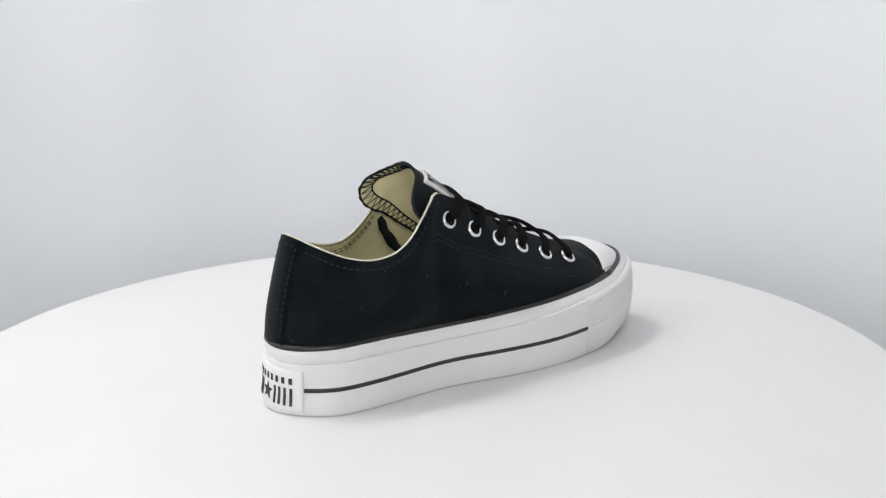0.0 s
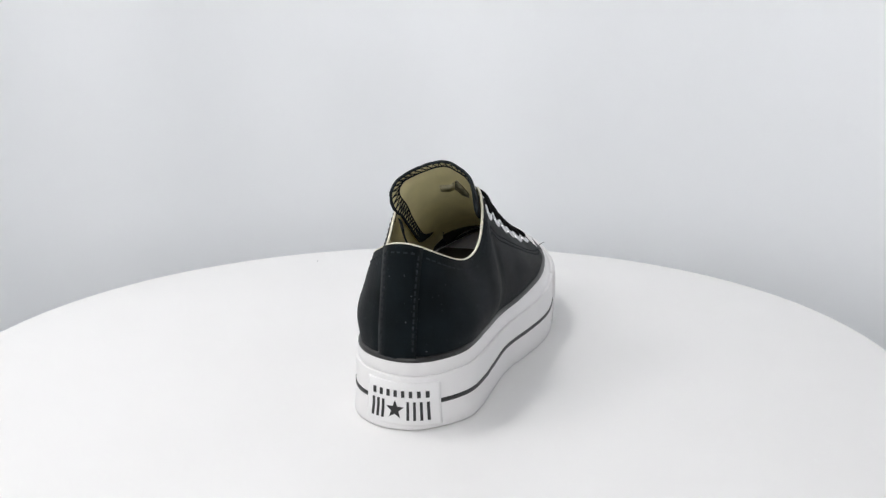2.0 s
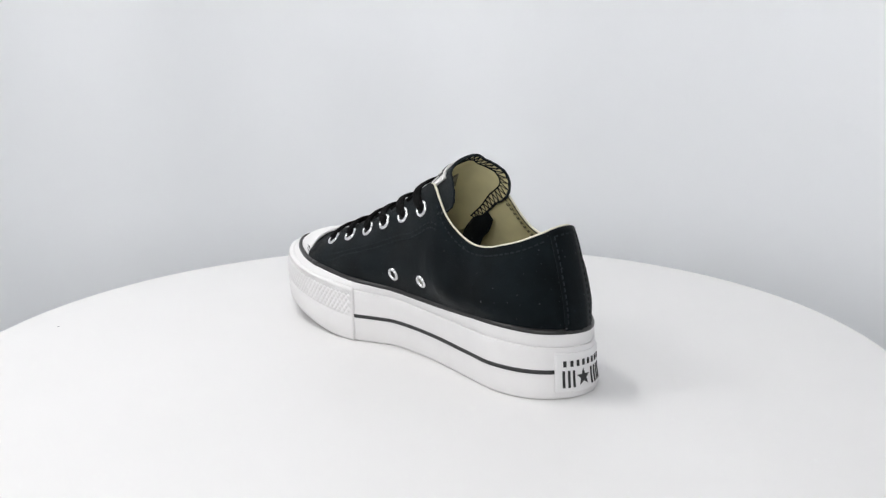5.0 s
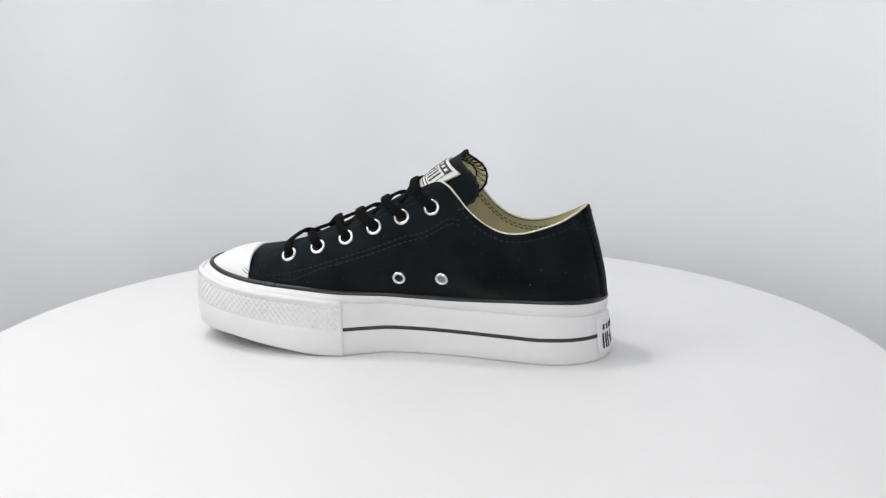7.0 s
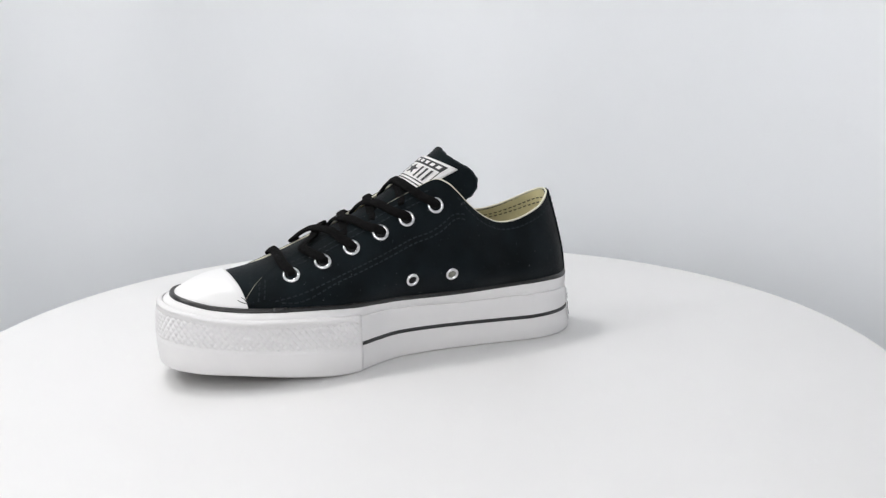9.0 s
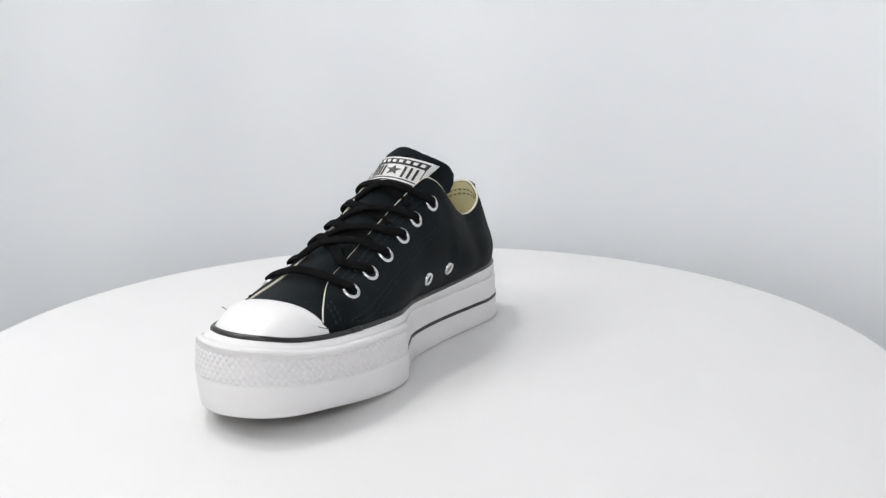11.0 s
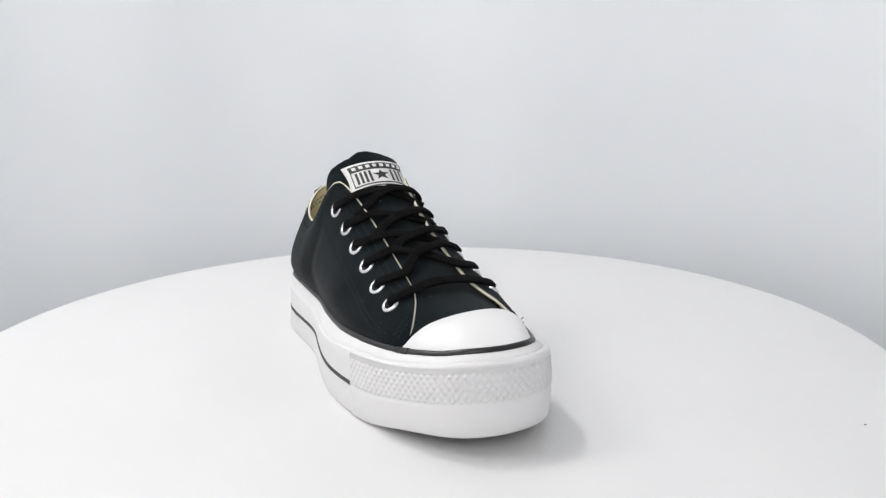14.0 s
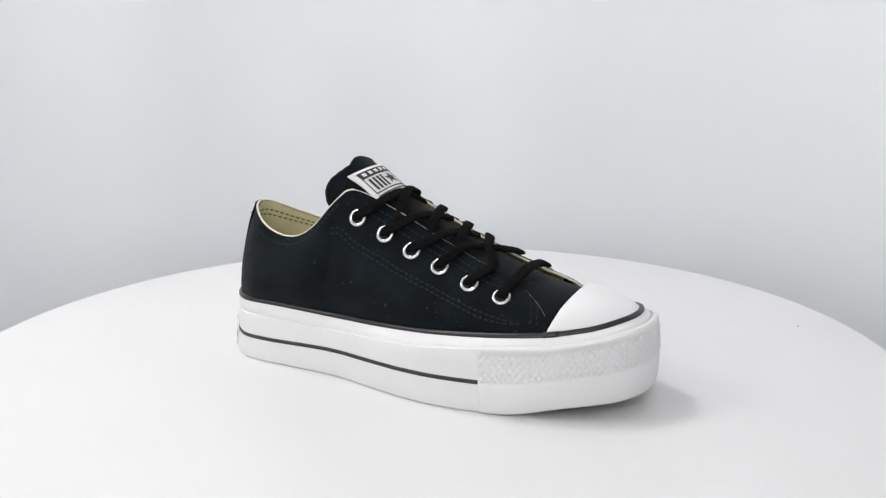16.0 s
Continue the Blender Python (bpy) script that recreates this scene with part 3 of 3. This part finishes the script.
def stitching(s_at):
    def line(pts, n=60, off=0.0001):
        ctrl = [np.array(p) for p in pts]
        q = [catmull(ctrl, (len(ctrl) - 1) * i / n) for i in range(n + 1)]
        spots = [(float(np.clip(x[0], 0, N_ST - 1)), float(np.clip(x[1], 0.01, 1.0))) for x in q]
        got = [quarter(x, h, off + (slack(x, h) if 0 < off < 0.001 else 0.0)) for x, h in spots]
        return [g[0] for g in got], [g[1] for g in got]
    lines = []
    last = N_ST - 1

    def both(pts):
        lines.append(line(pts))
        lines.append(line([(last - s, h) for s, h in pts]))
    for d in (0.0, 0.0034):
        for side, row in ((1, EYE_LAT), (-1, EYE_MED)):
            under = [find((side * 0.0310, 0.0940, 0.0915 - d), side)]
            under += [find((p[0] + side * 0.006, p[1] - 0.001 - 0.3 * d, p[2] - 0.0125 - d), side) for p in row]
            under += [find((side * 0.0400, 0.2270 - d, 0.0505 - 0.3 * d), side)]
            lines.append(line(under, 90))
            edge = [find((p[0] - side * (0.0075 - d), p[1] + 0.002, p[2] + 0.0075 - d), side) for p in row]
            lines.append(line(edge, 90))
            front = [find((side * x, y - d * 1.1, z), side) for x, y, z in ((0.026, 0.2300, 0.058), (0.033, 0.2325, 0.0535), (0.037, 0.2345, 0.049))]
            lines.append(line(front, 20))
    both([(9.0, 0.92), (10.0, 0.90), (11.0, 0.89), (12.0, 0.89), (13.0, 0.89), (14.0, 0.89), (15.0, 0.90), (16.2, 0.92)])
    for u in (-0.0080, 0.0092):
        pts = [(s_at(u, h), h) for h in np.linspace(0.1, 0.97, 14)]
        lines.append(line(pts, 60, 0.00145))
    pts = [(s_at(u, 0.93), 0.93) for u in np.linspace(-0.008, 0.0092, 6)]
    lines.append(line(pts, 20, 0.0013))
    ob = shoe_part("stitching", join([dashes(p, n) for p, n in lines]), M_THREAD, "rows of dark stitches on the canvas", False)
    ob["kind"] = "stuff"
    inner = []
    for h in (0.90, 0.84):
        path, nrm = line([(9.5, h), (11, h), (13, h), (15, h), (last / 2, h), (last - 15, h), (last - 13, h), (last - 11, h), (last - 9.5, h)], 120, -0.0023)
        inner.append(dashes(path, [-n for n in nrm], 0.0024, 0.0014))
    ob = shoe_part("lining_stitches", join(inner), M_LINING_THREAD, "two rows of dark stitches inside the collar", False)
    ob["kind"] = "stuff"


quarters()
S_AT = heel_strip()
stitching(S_AT)


# ---- shoe: toe cap ----
def toe_cap():
    a0 = min(range(N_OUT), key=lambda k: abs(PIPE[k][1] - 0.2405) + (0 if PIPE[k][0] > 0 else 1))
    a1 = min(range(N_OUT), key=lambda k: abs(PIPE[k][1] - 0.2415) + (0 if PIPE[k][0] < 0 else 1))
    back = [np.array(p) for p in ((0.0352, 0.2400, 0.0482), (0.0315, 0.2418, 0.0530), (0.0237, 0.2440, 0.0588), (0.0113, 0.2455, 0.0622), (-0.002, 0.2458, 0.0634),
                                  (-0.014, 0.2450, 0.0628), (-0.0240, 0.2435, 0.0602), (-0.0310, 0.2420, 0.0558), (-0.0352, 0.2410, 0.0510))]
    n, m = 60, 20
    rows = []
    for j in range(-1, m + 1):
        row = []
        for i in range(n + 1):
            x = i / n
            k = catmull(back, (len(back) - 1) * x)
            fi = a0 + (a1 - a0) * (0.5 - 0.5 * math.cos(math.pi * x)) * 0.35 + (a1 - a0) * x * 0.65
            fr = PIPE[int(round(fi)) % N_OUT] * np.array((0.985, 1, 1)) - np.array((0, 0.0005, -0.0006))
            r = max(0, j) / m
            p = k * (1 - r) + fr * r
            p[2] = k[2] + (fr[2] - k[2]) * r ** 2.1
            if j < 0:
                p = k - np.array((0, 0.0002, 0.0016))
            row.append(Vector(p))
        rows.append(row)
    shoe_part("toe_cap", grid(rows), M_CAP, "smooth white rubber toe cap")


toe_cap()

def loose_thread(way):
    pts = [np.array(p) for p in way]
    path = [Vector(catmull(pts, (len(pts) - 1) * k / 12)) for k in range(13)]
    shoe_part("loose_thread", tube(path, [Vector((0, 0, 1))] * 13, 0.00022, 0.00022, 6), M_THREAD, "short frayed black thread end")


loose_thread(((-0.0362, 0.2400, 0.0500), (-0.0352, 0.2440, 0.0515), (-0.0330, 0.2462, 0.0526), (-0.0318, 0.2490, 0.0530)))
loose_thread(((-0.0350, 0.2410, 0.0512), (-0.0346, 0.2425, 0.0532), (-0.0350, 0.2440, 0.0545)))
loose_thread(((0.0362, 0.2380, 0.0480), (0.0385, 0.2400, 0.0505), (0.0415, 0.2412, 0.0520)))


def piping_lap(side, v):
    """The short overlap where two lengths of piping meet."""
    mid = min(range(N_OUT), key=lambda k: abs(PIPE[k][1] - v) + (0 if PIPE[k][0] * side > 0 else 1))
    idx = [(mid + d) % N_OUT for d in range(-2, 3)]
    path = [Vector(PIPE[k]) + Vector((0, 0, 0.0005)) for k in idx]
    shoe_part("piping_lap", tube(path, [Vector((NORM[k][0], NORM[k][1], 0.6)) for k in idx], 0.0021, 0.0018, 10), M_PIPING, "lapped end of the black piping")


piping_lap(-1, 0.222)
piping_lap(1, 0.243)

# ---- shoe: tongue and vamp ----
SPINE = [np.array(p) for p in ((0.0, 0.2480, 0.0622), (0.0, 0.230, 0.0650), (0.0, 0.2147, 0.0688), (0.0, 0.1951, 0.0764), (0.0, 0.1705, 0.0866), (0.0, 0.1516, 0.0958),
                               (0.0, 0.1330, 0.1070), (-0.0005, 0.1185, 0.1182), (0.0, 0.1080, 0.1258), (0.0012, 0.0965, 0.1335))]
HALF = [np.array((w, f)) for w, f in ((0.045, 48), (0.048, 44), (0.052, 36), (0.046, 36), (0.035, 66), (0.0285, 84), (0.0266, 89), (0.0264, 81), (0.0275, 84), (0.0292, 86))]


def tongue_at(a, b, off=0.0):
    """A point of the tongue: a from -1 to 1 across (outer side positive), b in spine rows; off along its outward normal."""
    def raw(a, b):
        c = catmull(SPINE, b)
        w, f = catmull(HALF, b)
        e = 0.05
        t = catmull(SPINE, min(len(SPINE) - 1, b + e)) - catmull(SPINE, max(0, b - e))
        t = t / np.linalg.norm(t)
        down = np.array((0.0, t[2], -t[1]))
        if down[2] > 0:
            down = -down
        an = a * radians(f)
        return c + np.array((1.0, 0, 0)) * w * math.sin(an) * (1.0 + 0.09 * max(0.0, min(1.0, (b - 7.4) / 0.8)) if a < 0 else 1.0 - 0.12 * max(0.0, min(1.0, (b - 6.5) / 2))) + down * w * (1 - math.cos(an)) + np.array((0.0, -0.0180 if a < 0 else -0.0135, 0.0075 - 0.0115 * a ** 6)) * a * a * max(0.0, min(1.0, (b - 6.0) / 2.2))
    p = raw(a, b)
    da = raw(a + 0.02, b) - raw(a - 0.02, b)
    db = raw(a, min(len(SPINE) - 1, b + 0.03)) - raw(a, max(0, b - 0.03))
    n = np.cross(da, db)
    n = n / (np.linalg.norm(n) + 1e-12)
    if n[2] + n[0] * a * 2 < 0:
        n = -n
    return Vector(p + n * off), Vector(n)


def tongue():
    top = len(SPINE) - 1

    def end(a):
        return interp(a, ((-1, 7.25), (-0.97, 7.62), (-0.92, 7.92), (-0.84, 8.18), (-0.7, 8.42), (-0.5, 8.50), (-0.3, 8.62), (-0.15, 8.80), (0, 8.94),
                          (0.15, 8.90), (0.3, 8.66), (0.5, 8.54), (0.7, 8.40), (0.84, 8.14), (0.92, 7.88), (0.97, 7.58), (1, 7.2)))
    rows = []
    for j in range(13):
        rows.append([tongue_at(-1 + 2 * i / 32, 2.6 * j / 12)[0] for i in range(33)])
    shoe_part("vamp", grid(rows), M_CANVAS, "black canvas vamp behind the toe cap")

    def spot(a, b, off):
        p, n = tongue_at(a, b, off)
        return p + n * noise.noise(Vector((a * 1.6, b * 0.7, 4.2))) * 0.0009, n

    def sheet(off, inner=0.0):
        rows = []
        for j in range(45):
            row = []
            for i in range(41):
                a = math.sin(math.pi / 2 * (-1 + 2 * i / 40)) * (1 - inner)
                b = 2.3 + (end(a) - 2.3 - inner) * j / 44
                row.append(spot(a, b, off)[0])
            rows.append(row)
        return grid(rows)
    tg = shoe_part("tongue", sheet(0.0004), M_CANVAS, "padded black canvas tongue")
    shoe_part("tongue_lining", sheet(-0.0008), M_LINING, "cream tongue lining", True, tg)
    # overlocked edge: a cord round the rim and a zigzag thread on the inside
    rim = [(-1.0, 3.6 + (end(-1.0) - 3.6) * k / 40) for k in range(40)]
    rim += [(a, end(a)) for a in [math.sin(math.pi / 2 * (-1 + k / 40)) for k in range(81)]]
    rim += [(1.0, end(1.0) + (5.7 - end(1.0)) * k / 30) for k in range(1, 31)]
    path = [spot(a, b, -0.0003) for a, b in rim]
    shoe_part("edge_cord", tube([p for p, n in path], [n for p, n in path], [0.0007 + 0.0003 * ((k // 2) % 2) for k in range(len(path))], 0.0010, 8), M_THREAD, "black overlocked tongue edge", True, tg)
    zig, znrm = [], []
    length = [0.0]
    for k in range(1, len(path)):
        length.append(length[-1] + (path[k][0] - path[k - 1][0]).length)
    count = int(length[-1] / 0.0021)
    for k in range(count):
        x = float(np.interp(length[-1] * k / count, length, range(len(rim))))
        i = min(len(rim) - 2, int(x))
        f = x - i
        a = rim[i][0] * (1 - f) + rim[i + 1][0] * f
        b = rim[i][1] * (1 - f) + rim[i + 1][1] * f
        if k % 2:
            a, b = a * 0.875, b - 0.33 * (1 - a ** 4) - 0.04
        p, n = spot(a, b, -0.0012)
        zig.append(p)
        znrm.append(n)
    shoe_part("overlock_stitch", tube(zig, znrm, 0.00045, 0.0004, 6), M_THREAD, "black zigzag stitch on the tongue's inside", False, tg)
    inner = []
    for a, b in rim:
        inner.append(spot(a * 0.87, b - 0.35 * (1 - a ** 4), -0.0011))
    shoe_part("inner_thread", tube([p for p, n in inner], [n for p, n in inner], 0.0005, 0.0004, 6), M_THREAD, "", True, tg)
    # faded printed mark inside
    def inside(x, y, out):
        return spot(x / 0.036, 6.55 + y / 0.0135, -0.0010 - out)[0]
    shoe_part("printed_mark", plate([(0.0015, -0.002), (0.0045, -0.0075), (0.0085, -0.0085), (0.0105, -0.003), (0.0085, 0.002), (0.0060, 0.0075), (0.0040, 0.005)], inside, 0.0, 0.0002), M_MARK, "faded grey print", True, tg)
    shoe_part("printed_mark", plate([(-0.0075, -0.003), (-0.003, -0.0045), (0.0012, -0.003), (0.003, 0.0045), (0.0005, 0.002), (-0.007, 0.0022)], inside, 0.0, 0.0002), M_MARK_PALE, "rubbed pale grey print", True, tg)
    # black elastic straps from the tongue's edges down into the shoe
    ways = ((-1, 0.0046, (0.75, -0.6), ((0.0262, 0.0965, 0.0945), (0.0256, 0.0985, 0.0885), (0.0250, 0.1010, 0.0825), (0.0240, 0.1065, 0.0755), (0.0232, 0.1120, 0.0680), (0.0228, 0.1190, 0.0580))),
            (1, 0.0090, (1.0, -0.25), ((0.0262, 0.1110, 0.0905), (0.0256, 0.1160, 0.0830), (0.0248, 0.1210, 0.0760), (0.0240, 0.1270, 0.0670), (0.0235, 0.1330, 0.0560), (0.0230, 0.1380, 0.0470))))
    for side, half, facing, way in ways:
        way = [np.array((side * x, y, z)) for x, y, z in way]
        mid = [Vector(catmull(way, 5 * k / 36)) for k in range(37)]
        face = [Vector((side * (facing[0] + 0.2 * math.sin(k / 5)), facing[1], 0.15)).normalized() for k in range(37)]
        shoe_part("elastic_strap", tube(mid, face, [half + 0.0012 * math.sin(k / 4.0) ** 2 for k in range(37)], 0.0006, 8), M_CANVAS, "black elastic strap inside", True, tg)
    return tg


tongue()


def tongue_label():
    def at(x, y, out):
        # x across, y along the tongue, about its middle
        return tongue_at((0.93 * x - 0.0012) / 0.0293, 7.27 + y / 0.0142, 0.0006 + out)[0]
    nx, ny = 20, 12
    hw, hh = 0.0180, 0.0118
    top = [[at(hw * (-1 + 2 * i / nx), hh * (-1 + 2 * j / ny), 0.0012) for i in range(nx + 1)] for j in range(ny + 1)]
    low = [[at(hw * (-1 + 2 * i / nx), hh * (-1 + 2 * j / ny), -0.0004) for i in range(nx + 1)] for j in range(ny + 1)]
    v, f = grid(top)
    v2, f2 = grid(low)
    o = len(v)
    rim = [i for i in range(nx + 1)] + [j * (nx + 1) + nx for j in range(1, ny + 1)] + [ny * (nx + 1) + i for i in range(nx - 1, -1, -1)] + [j * (nx + 1) for j in range(ny - 1, 0, -1)]
    f = f + [tuple(i + o for i in q) for q in f2] + [(rim[k], rim[(k + 1) % len(rim)], rim[(k + 1) % len(rim)] + o, rim[k] + o) for k in range(len(rim))]
    lab = shoe_part("tongue_label", (v + v2, f), M_PATCH, "white woven patch with black bars and a star")

    def strip(name, x0, x1, y0, y1, mat, out=0.0013, n=12):
        rows = []
        for y, e in ((y0, -0.0005), (y0, 0.0003), (y1, 0.0003), (y1, -0.0005)):
            rows.append([at(x0 + (x1 - x0) * i / n, y, out + e) for i in range(n + 1)])
        shoe_part(name, grid(rows), mat, "", False, lab)
    strip("dark_band", -0.0152, 0.0152, 0.0040, 0.0098, M_INK)
    for k in range(8):
        x = -0.0142 + 0.0284 * (k + 0.5) / 8
        strip("pale_bar", x - 0.0010, x + 0.0010, 0.0056, 0.0082, M_PATCH, 0.0017, 2)
    strip("frame_line", -0.0152, 0.0152, -0.0082, -0.0077, M_INK)
    strip("frame_line", -0.0152, -0.0147, -0.0082, 0.0040, M_INK, 0.0013, 1)
    strip("frame_line", 0.0147, 0.0152, -0.0082, 0.0040, M_INK, 0.0013, 1)
    strip("frame_line", -0.0152, 0.0152, -0.0100, -0.0095, M_INK)
    for x0, x1, n in ((-0.0135, -0.0045, 3), (0.0045, 0.0138, 4)):
        for k in range(n):
            x = x0 + (x1 - x0) * (k + 0.5) / n
            strip("bar", x - 0.00065, x + 0.00065, -0.0066, 0.0024, M_INK, 0.0013, 1)
    shoe_part("star", plate([(a, -0.0021 + b) for a, b in star(0.0044)], at, 0.0013, 0.0003), M_INK, "black star mark", False, lab)


tongue_label()

# ---- shoe: eyelets and laces ----
VENTS = ((-0.0369, 0.1052, 0.0537), (-0.0372, 0.1337, 0.0534))


def snap(p, side):
    return quarter(*find(p, side))


def eyelet(name, p, n, r_out, r_in, label, inside=M_HOLE_SHADE):
    z = n.normalized()
    x = z.orthogonal().normalized()
    y = z.cross(x)
    seg = 28
    prof = [(r_out, -0.0006), (r_out, 0.0003), (r_out - 0.0004, 0.0010), (r_out - 0.0011, 0.0013), (r_in + 0.0007, 0.0011), (r_in + 0.0002, 0.0006), (r_in, -0.0004), (r_in - 0.0001, -0.0012)]
    rows = [[p + (x * math.cos(2 * math.pi * k / seg) + y * math.sin(2 * math.pi * k / seg)) * r + z * h for k in range(seg)] for r, h in prof]
    ring = shoe_part(name, grid(rows, False, True), M_METAL, label)
    # No hole is cut; this disc stands in, black for the shade within.
    disc = [p + (x * math.cos(2 * math.pi * k / seg) + y * math.sin(2 * math.pi * k / seg)) * (r_in + 0.0001) + z * 0.0003 for k in range(seg)]
    shoe_part("opening", (disc, [tuple(range(seg))]), inside, "flat disc coloured as the eyelet's shaded inside", False, ring)


SPOT = {}
for side, row in ((1, EYE_LAT), (-1, EYE_MED)):
    for k, p in enumerate(row):
        SPOT[side, k] = snap(p, side)
        eyelet("eyelet", *SPOT[side, k], 0.0056, 0.0030, "silver metal eyelet")
for p, inside in zip(VENTS, (M_MESH, M_HOLE_SHADE)):
    eyelet("vent_eyelet", *snap(p, -1), 0.0046, 0.0023, "small silver metal vent eyelet", inside)


def throat(side, v):
    """The eyestay's edge at v, on one side."""
    row = LATERAL if side > 0 else MEDIAL
    pts = sorted((t[1], t[0], t[2]) for _, t, _ in row if t[1] > 0.108)
    return Vector((float(np.interp(v, [q[0] for q in pts], [q[1] for q in pts])), v, float(np.interp(v, [q[0] for q in pts], [q[2] for q in pts]))))


def spine_z(v):
    pts = sorted((q[1], q[2]) for q in SPINE)
    return float(np.interp(v, [q[0] for q in pts], [q[1] for q in pts]))


def lace(ctrl, nrm, name="lace", width=0.0032):
    n = 56
    c = [np.array(p) for p in ctrl]
    m = [np.array(p) for p in nrm]
    path = [Vector(catmull(c, (len(c) - 1) * i / n)) for i in range(n + 1)]
    nn = [Vector(catmull(m, (len(m) - 1) * i / n)).normalized() for i in range(n + 1)]
    ends = [width * min(1.0, 0.62 + 0.38 * min(i, n - i) / 9) for i in range(n + 1)]
    shoe_part(name, tube(path, nn, ends, 0.0012, 12, False, 0.75), M_LACE, "flat black cotton shoelace")


def laces():
    up = Vector((0, 0.45, 0.9)).normalized()
    rng = random.Random(5)

    def start(side, k):
        p, n = SPOT[side, k]
        e = throat(side, p.y + (0.0145 if k < 3 else 0.009))
        out = Vector((side, 0, 0.3)).normalized()
        pts = [p - n * 0.0015 + Vector((side * 0.0005, 0, -0.0005)), p + n * 0.0016 + Vector((-side * 0.0005, 0, 0.0010)),
               p.lerp(e, 0.55) + n * 0.0026 + Vector((0, 0, 0.0006)), e + Vector((-side * 0.001, 0, 0.0026))]
        return pts, [out, n, (n + up).normalized(), up]
    for k in range(3):
        for side in (1, -1):
            p, n = SPOT[side, k]
            lift = 0.0026 if side < 0 else 0.0004
            jit = rng.uniform(-0.001, 0.001)
            pts, nr = start(side, k)
            v1, v2, v3 = p.y + 0.0175 + jit, p.y + 0.0197 + jit, p.y + 0.0218 + jit
            far = throat(-side, v3)
            pts += [Vector((side * 0.003, v1, spine_z(v1) + 0.0026 + lift)), Vector((-side * 0.008, v2, spine_z(v2) + 0.0012 + lift * 0.5)),
                    far + Vector((side * 0.001, 0, -0.0012)), far + Vector((-side * 0.005, 0.002, -0.0040))]
            lace(pts, nr + [up, up, up, up])
    # the fourth and fifth rows cross as one large X
    for (ks, kl), lift in (((3, 4), 0.0004), ((4, 3), 0.0032)):
        a, na = start(1, ks)
        b, nb = start(-1, kl)
        va, vb = a[1].y + 0.007, b[1].y + 0.007
        mid = [Vector((u, va + (vb - va) * x, spine_z(va + (vb - va) * x) + 0.0026 + lift)) for u, x in ((0.006, 0.36), (-0.006, 0.64))]
        lace(a + mid + b[::-1], na + [up, up] + nb[::-1])
    (p, n), (q, m) = SPOT[1, 5], SPOT[-1, 5]
    e, g = throat(1, p.y + 0.0035), throat(-1, q.y + 0.0035)
    c = Vector((0, (p.y + q.y) / 2 + 0.004, spine_z(p.y + 0.003) + 0.0036))
    lace([p - n * 0.0015, p + n * 0.0018 + Vector((-0.0005, 0, 0.001)), p.lerp(e, 0.6) + n * 0.0028, e + Vector((-0.001, 0, 0.0024)), c + Vector((0.006, 0, 0)), c - Vector((0.006, 0, 0)),
          g + Vector((0.001, 0, 0.0024)), q.lerp(g, 0.6) + m * 0.0028, q + m * 0.0018 + Vector((0.0005, 0, 0.001)), q - m * 0.0015],
         [Vector((1, 0, 0.3)), n, (n + up), up, up, up, up, (m + up), m, Vector((-1, 0, 0.3))])


laces()


# ---- what moves ----
def motions():
    start, rate, turn = -59.593, 18.399, 5.7085
    steps = [k / 10 for k in range(161)]
    walk(TURNTABLE, [(t, pose(0, 0, 0, 0, 0, start + rate * t)) for t in steps])
    walk(SHOE, [(t, pose(0, 0, 0, 0, 0, start + turn + rate * t)) for t in steps])


motions()
